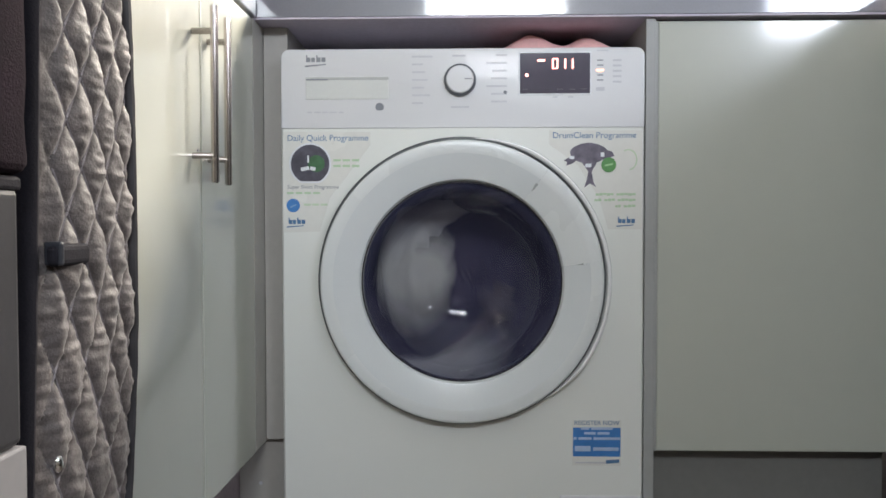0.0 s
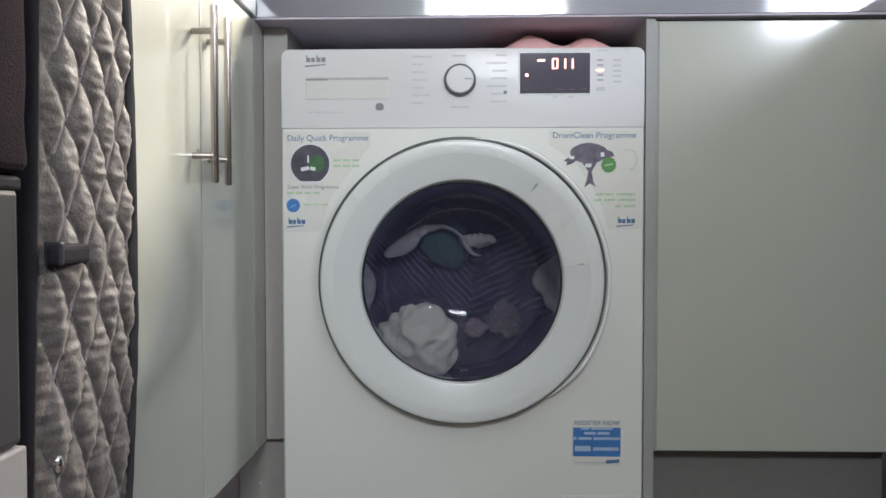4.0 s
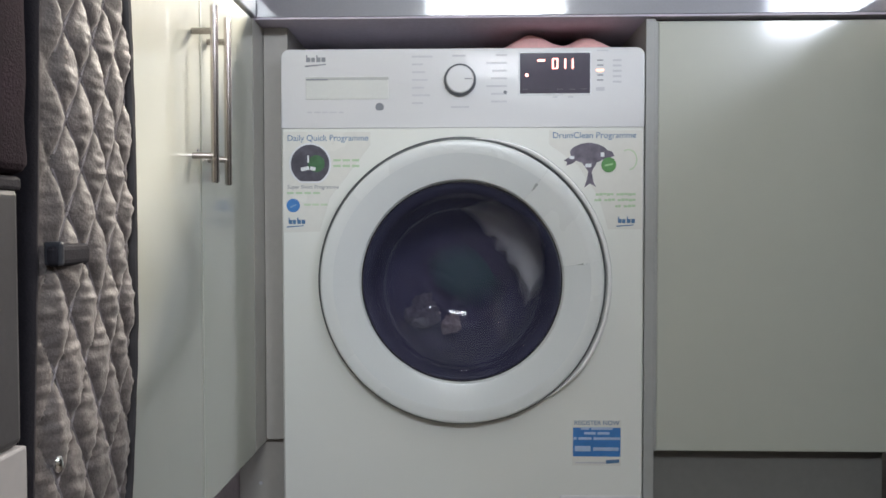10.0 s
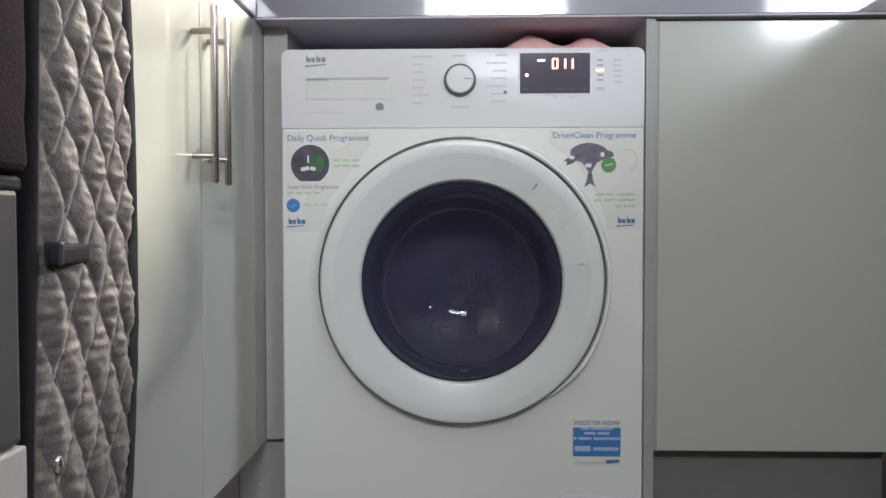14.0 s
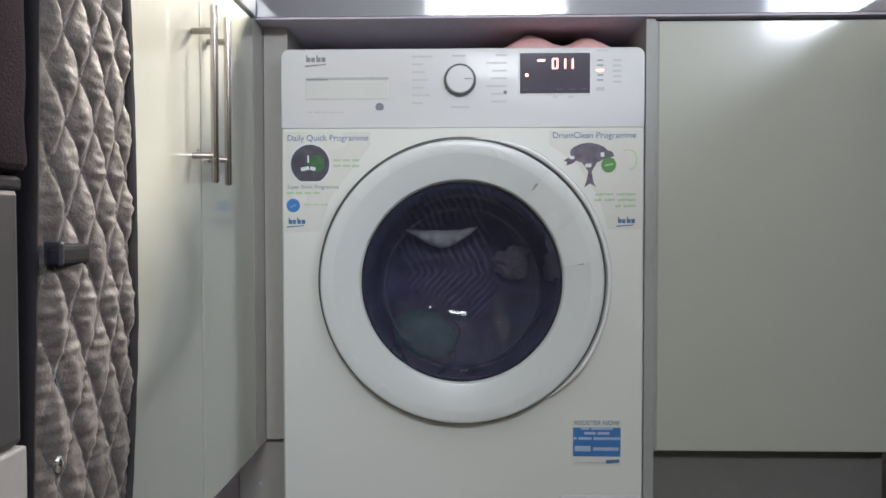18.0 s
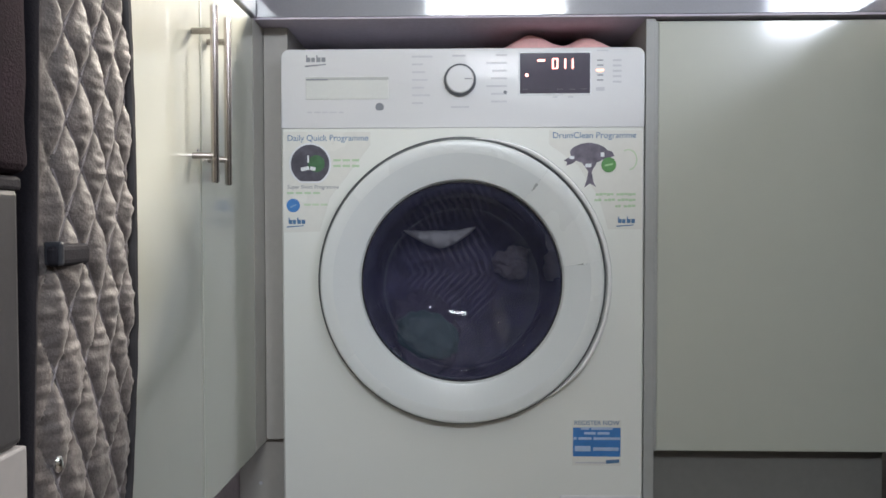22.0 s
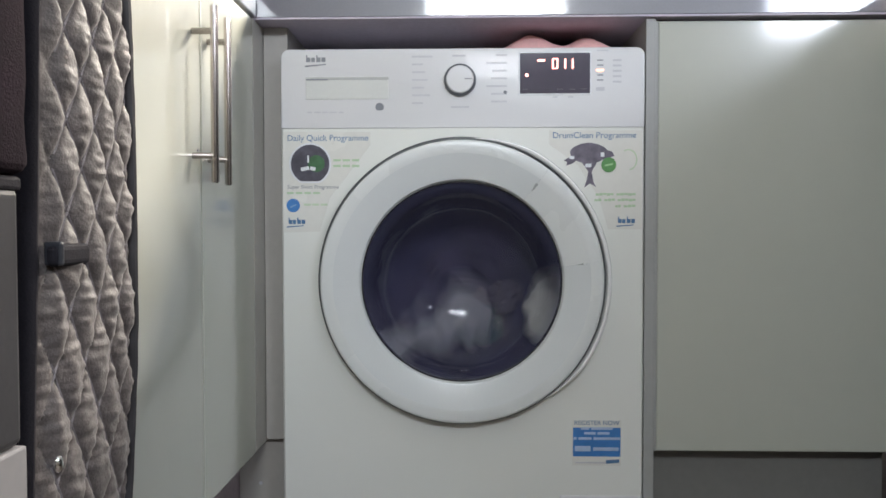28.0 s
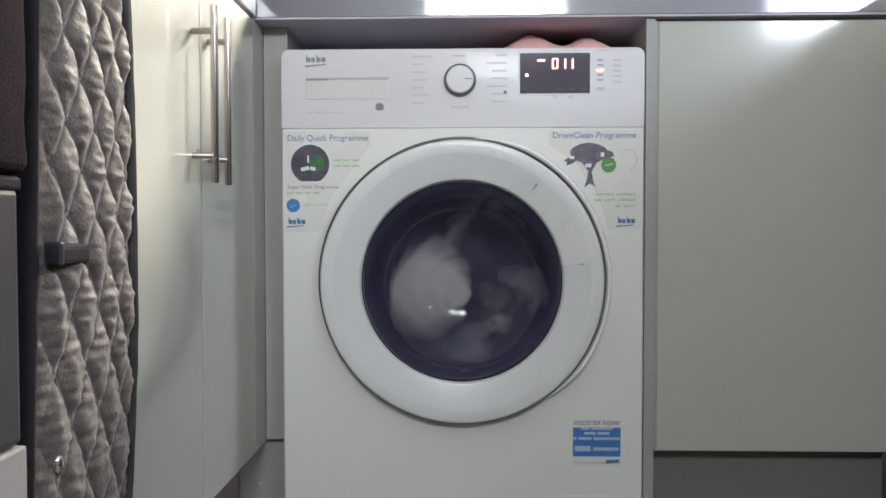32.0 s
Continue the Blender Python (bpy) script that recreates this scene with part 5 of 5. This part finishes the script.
SOCKA = """
0.0 .14 -.52 .155 0; 0.1 .44 -.22 .155 40; 0.3 .28 -.2 .152 80; 0.5 .22 -.14 .152 100; 0.8 .15 -.32 .152 130; 1.1 .1 -.45 .15 150; 1.5 .13 -.46 .15 160; 6.5 .13 -.46 .15 160; 7.0 -.26 -.44 .15 130; 7.4 -.4 -.32 .152 100; 7.6 -.45 -.05 .152 70; 7.8 -.4 -.2 .152 90; 7.9 .12 -.43 .15 60; 8.0 .06 -.50 .15 50; 8.2 -.2 -.2 .15 90; 8.4 -.12 -.4 .15 60; 8.6 -.3 -.22 .15 80; 8.8 -.24 -.24 .15 70; 9.0 -.12 -.36 .15 50; 9.2 -.22 -.26 .15 75; 9.4 -.18 -.30 .15 60; 9.6 -.13 -.12 .15 80; 9.7 -.15 -.27 .15 60; 10.0 -.07 -.42 .15 30; 10.2 -.2 -.3 .15 60; 10.5 -.42 -.2 .15 90; 10.7 -.38 .0 .15 100; 10.9 .06 -.35 .15 60; 11.0 .02 -.36 .15 50; 11.2 -.3 -.2 .15 90; 11.5 -.25 -.25 .15 80; 11.7 -.2 -.25 .15 70; 11.9 -.11 -.22 .15 60; 12.0 .02 -.30 .15 50; 12.2 -.4 -.38 .155 80; 12.5 -.4 -.2 .19 100; 12.8 -.1 -.25 .158 70; 13.0 .0 -.22 .156 60; 13.2 -.2 -.5 .158 90; 13.6 -.5 -.15 .165 120; 13.8 .05 -.1 .16 60; 14.0 .3 -.42 .158 20; 14.3 .1 -.5 .25 0; 16.8 .2 -.5 .25 0; 17.0 .10 -.68 .224 10; 22.1 .10 -.68 .224 10; 22.4 .4 -.45 .165 40; 22.7 .6 -.2 .17 70; 23.0 .3 -.1 .25 100; 24.8 .4 -.1 .17 150; 25.0 .2 -.26 .16 190; 25.3 -.38 -.35 .155 240; 25.5 .12 -.5 .155 290; 26.0 .4 -.1 .16 350; 26.5 -.2 -.4 .16 420; 27.0 .3 -.4 .16 490; 27.5 .2 -.35 .165 560; 28.0 .2 -.2 .19 610; 28.4 .45 -.1 .165 660; 28.8 .05 -.42 .152 700; 29.0 .12 -.35 .152 710; 29.4 .13 -.55 .152 740; 29.6 .5 -.4 .155 780; 29.8 .25 -.3 .152 810; 30.0 .16 -.3 .15 830; 30.3 .1 -.5 .152 860; 30.5 .03 -.52 .15 880; 30.8 .5 -.4 .155 930; 31.0 .1 -.36 .155 960; 31.2 .05 -.35 .152 980; 31.5 .2 -.55 .152 1010; 31.8 .25 -.5 .152 1040; 32.0 .42 -.42 .15 1060
"""
SOCKB = """
0.0 .4 -.2 .165 0; 0.2 .5 -.3 .155 40; 0.5 .3 -.1 .16 70; 1.0 .1 -.4 .155 100; 1.3 .4 -.35 .155 130; 1.5 .42 -.36 .158 140; 6.5 .42 -.36 .158 140; 7.0 .1 -.55 .158 110; 7.5 -.5 -.1 .155 60; 7.9 -.3 -.16 .152 30; 8.0 -.22 -.1 .152 20; 8.3 -.35 -.25 .155 40; 8.7 -.12 -.28 .155 20; 9.0 -.18 -.2 .156 0; 9.5 -.28 -.3 .16 20; 10.0 -.35 -.3 .165 30; 10.5 -.1 -.33 .152 0; 10.7 -.15 -.33 .152 0; 11.0 -.22 -.32 .156 10; 11.3 -.42 -.3 .154 20; 11.6 -.35 -.1 .156 30; 12.0 .2 -.45 .165 -20; 12.4 -.45 -.3 .17 20; 13.0 -.12 -.32 .168 0; 13.6 -.2 -.4 .19 10; 14.0 -.1 -.5 .21 0; 16.9 .50 .14 .166 10; 17.4 .53 .18 .167 0; 22.1 .53 .18 .167 0; 22.4 .35 .4 .165 90; 22.7 -.4 .1 .165 160; 23.0 -.6 -.3 .175 210; 23.4 0 -.5 .2 270; 25.0 -.3 -.4 .2 300; 25.3 .0 -.4 .158 340; 25.5 .1 -.45 .158 360; 26.5 .4 -.2 .17 440; 27.5 .3 -.2 .17 520; 28.3 .5 -.05 .165 600; 28.7 .52 .1 .16 640; 29.0 .0 -.15 .165 690; 29.5 .5 -.1 .17 750; 30.0 -.05 -.2 .162 800; 30.6 .3 -.2 .165 870; 31.1 .66 -.15 .16 930; 31.4 .1 -.35 .16 980; 32.0 .36 -.2 .165 1040
"""


TOWEL = """
27.5 .7 .0 .315 -90; 27.62 .6 .25 .22 -70; 27.7 .35 .43 .165 -50; 27.8 .1 .30 .160 -20; 27.9 -.15 -.1 .166 20; 28.0 -.28 -.55 .26 35; 28.12 -.1 -.6 .28 60; 28.3 .2 .6 .25 -20; 28.4 .0 .66 .172 0; 28.5 -.30 .60 .164 28; 28.6 -.6 .3 .26 60; 28.65 .6 .2 .30 -80; 28.8 .43 .43 .166 -60; 28.9 .2 .36 .16 -45; 29.0 .12 .30 .158 -35; 29.1 -.15 -.22 .166 10; 29.2 -.1 -.5 .27 40; 29.9 .3 .0 .315 0;
31.7 .5 .3 .30 -60; 31.9 .3 .55 .24 -30; 32.0 .25 .50 .225 -15
"""


def towel_rows():
    """The grey towel is carried over the top of the drum again and again and drops behind the rest."""
    rows = [(0.0, 42.0, 0.166), (0.1, 50.0, 0.175), (0.2, 70.0, 0.24), (0.4, 40.0, HID), (0.85, 0.0, 0.24), (0.93, 25.0, 0.172), (1.0, 48.0, 0.168), (1.1, 50.0, 0.170), (1.2, 22.0, 0.166), (1.3, 40.0, 0.19), (1.45, 40.0, HID), (7.7, 60.0, HID)]
    for t in (8.0, 8.45, 8.95, 9.45, 9.95, 10.5, 10.97, 11.38, 11.9, 12.38, 12.86, 13.33, 13.8, 14.25, 14.72, 15.19, 15.66, 16.1, 16.58):
        dim = 0.0
        if t in (8.0, 11.9):
            dim = 0.012
        rows += [(t - 0.19, 50.0, 0.26), (t - 0.10, 5.0, 0.178), (t, -42.0, 0.153 + dim), (t + 0.09, -58.0, 0.172), (t + 0.16, -80.0, 0.27)]
    rows.append((16.95, -60.0, HID))
    rows.append((22.8, -60.0, 0.28))
    for t in (23.02, 24.15, 25.45):
        rows += [(t - 0.18, -50.0, 0.27), (t - 0.09, -30.0, 0.19), (t, 0.0, 0.165), (t + 0.10, 42.0, 0.17), (t + 0.2, 75.0, 0.28), (t + 0.4, 10.0, HID)]
    rows += [(24.8, 0.0, 0.25), (24.9, 8.0, 0.18), (25.0, 40.0, 0.166), (25.1, 76.0, 0.19), (25.2, 95.0, 0.28)]
    out = []
    for t, a, d in rows:
        r = 0.58
        out.append((t, -r * math.sin(radians(a)), r * math.cos(radians(a)), d, a))
    out += rows_of(TOWEL)
    return out


def motions():
    steps = [k / 10 for k in range(321)]
    base = pose(*AXIS)
    walk(drum, [(t, base @ pose(0, 0, 0, 0, -turn(t), 0)) for t in steps])
    walk(dark, [(t, pose(*spot(0.03 * math.sin(turn(t) * 0.0174), 0.02 * math.cos(turn(t) * 0.013), 0.205), 0, -turn(t) * 0.92, 0)) for t in steps])
    rows = []
    for t in steps:
        a = turn(t) * 0.95 + 200
        rows.append((t, 0.55 * math.cos(radians(a)), 0.55 * math.sin(radians(a)) - 0.05, 0.186, a * 0.9))
    tumble(leggings, [r for k, r in enumerate(rows) if k % 2 == 0 or k == 320])
    tumble(sheet, rows_of(PILLOW))
    tumble(shirt, rows_of(SHIRT))
    tumble(vest, rows_of(VEST))
    tumble(green, rows_of(GREEN))
    tumble(flannel, rows_of(CLOTH))
    tumble(sock, rows_of(SOCKA))
    tumble(sock_two, rows_of(SOCKB))
    tumble(towel, towel_rows())


motions()
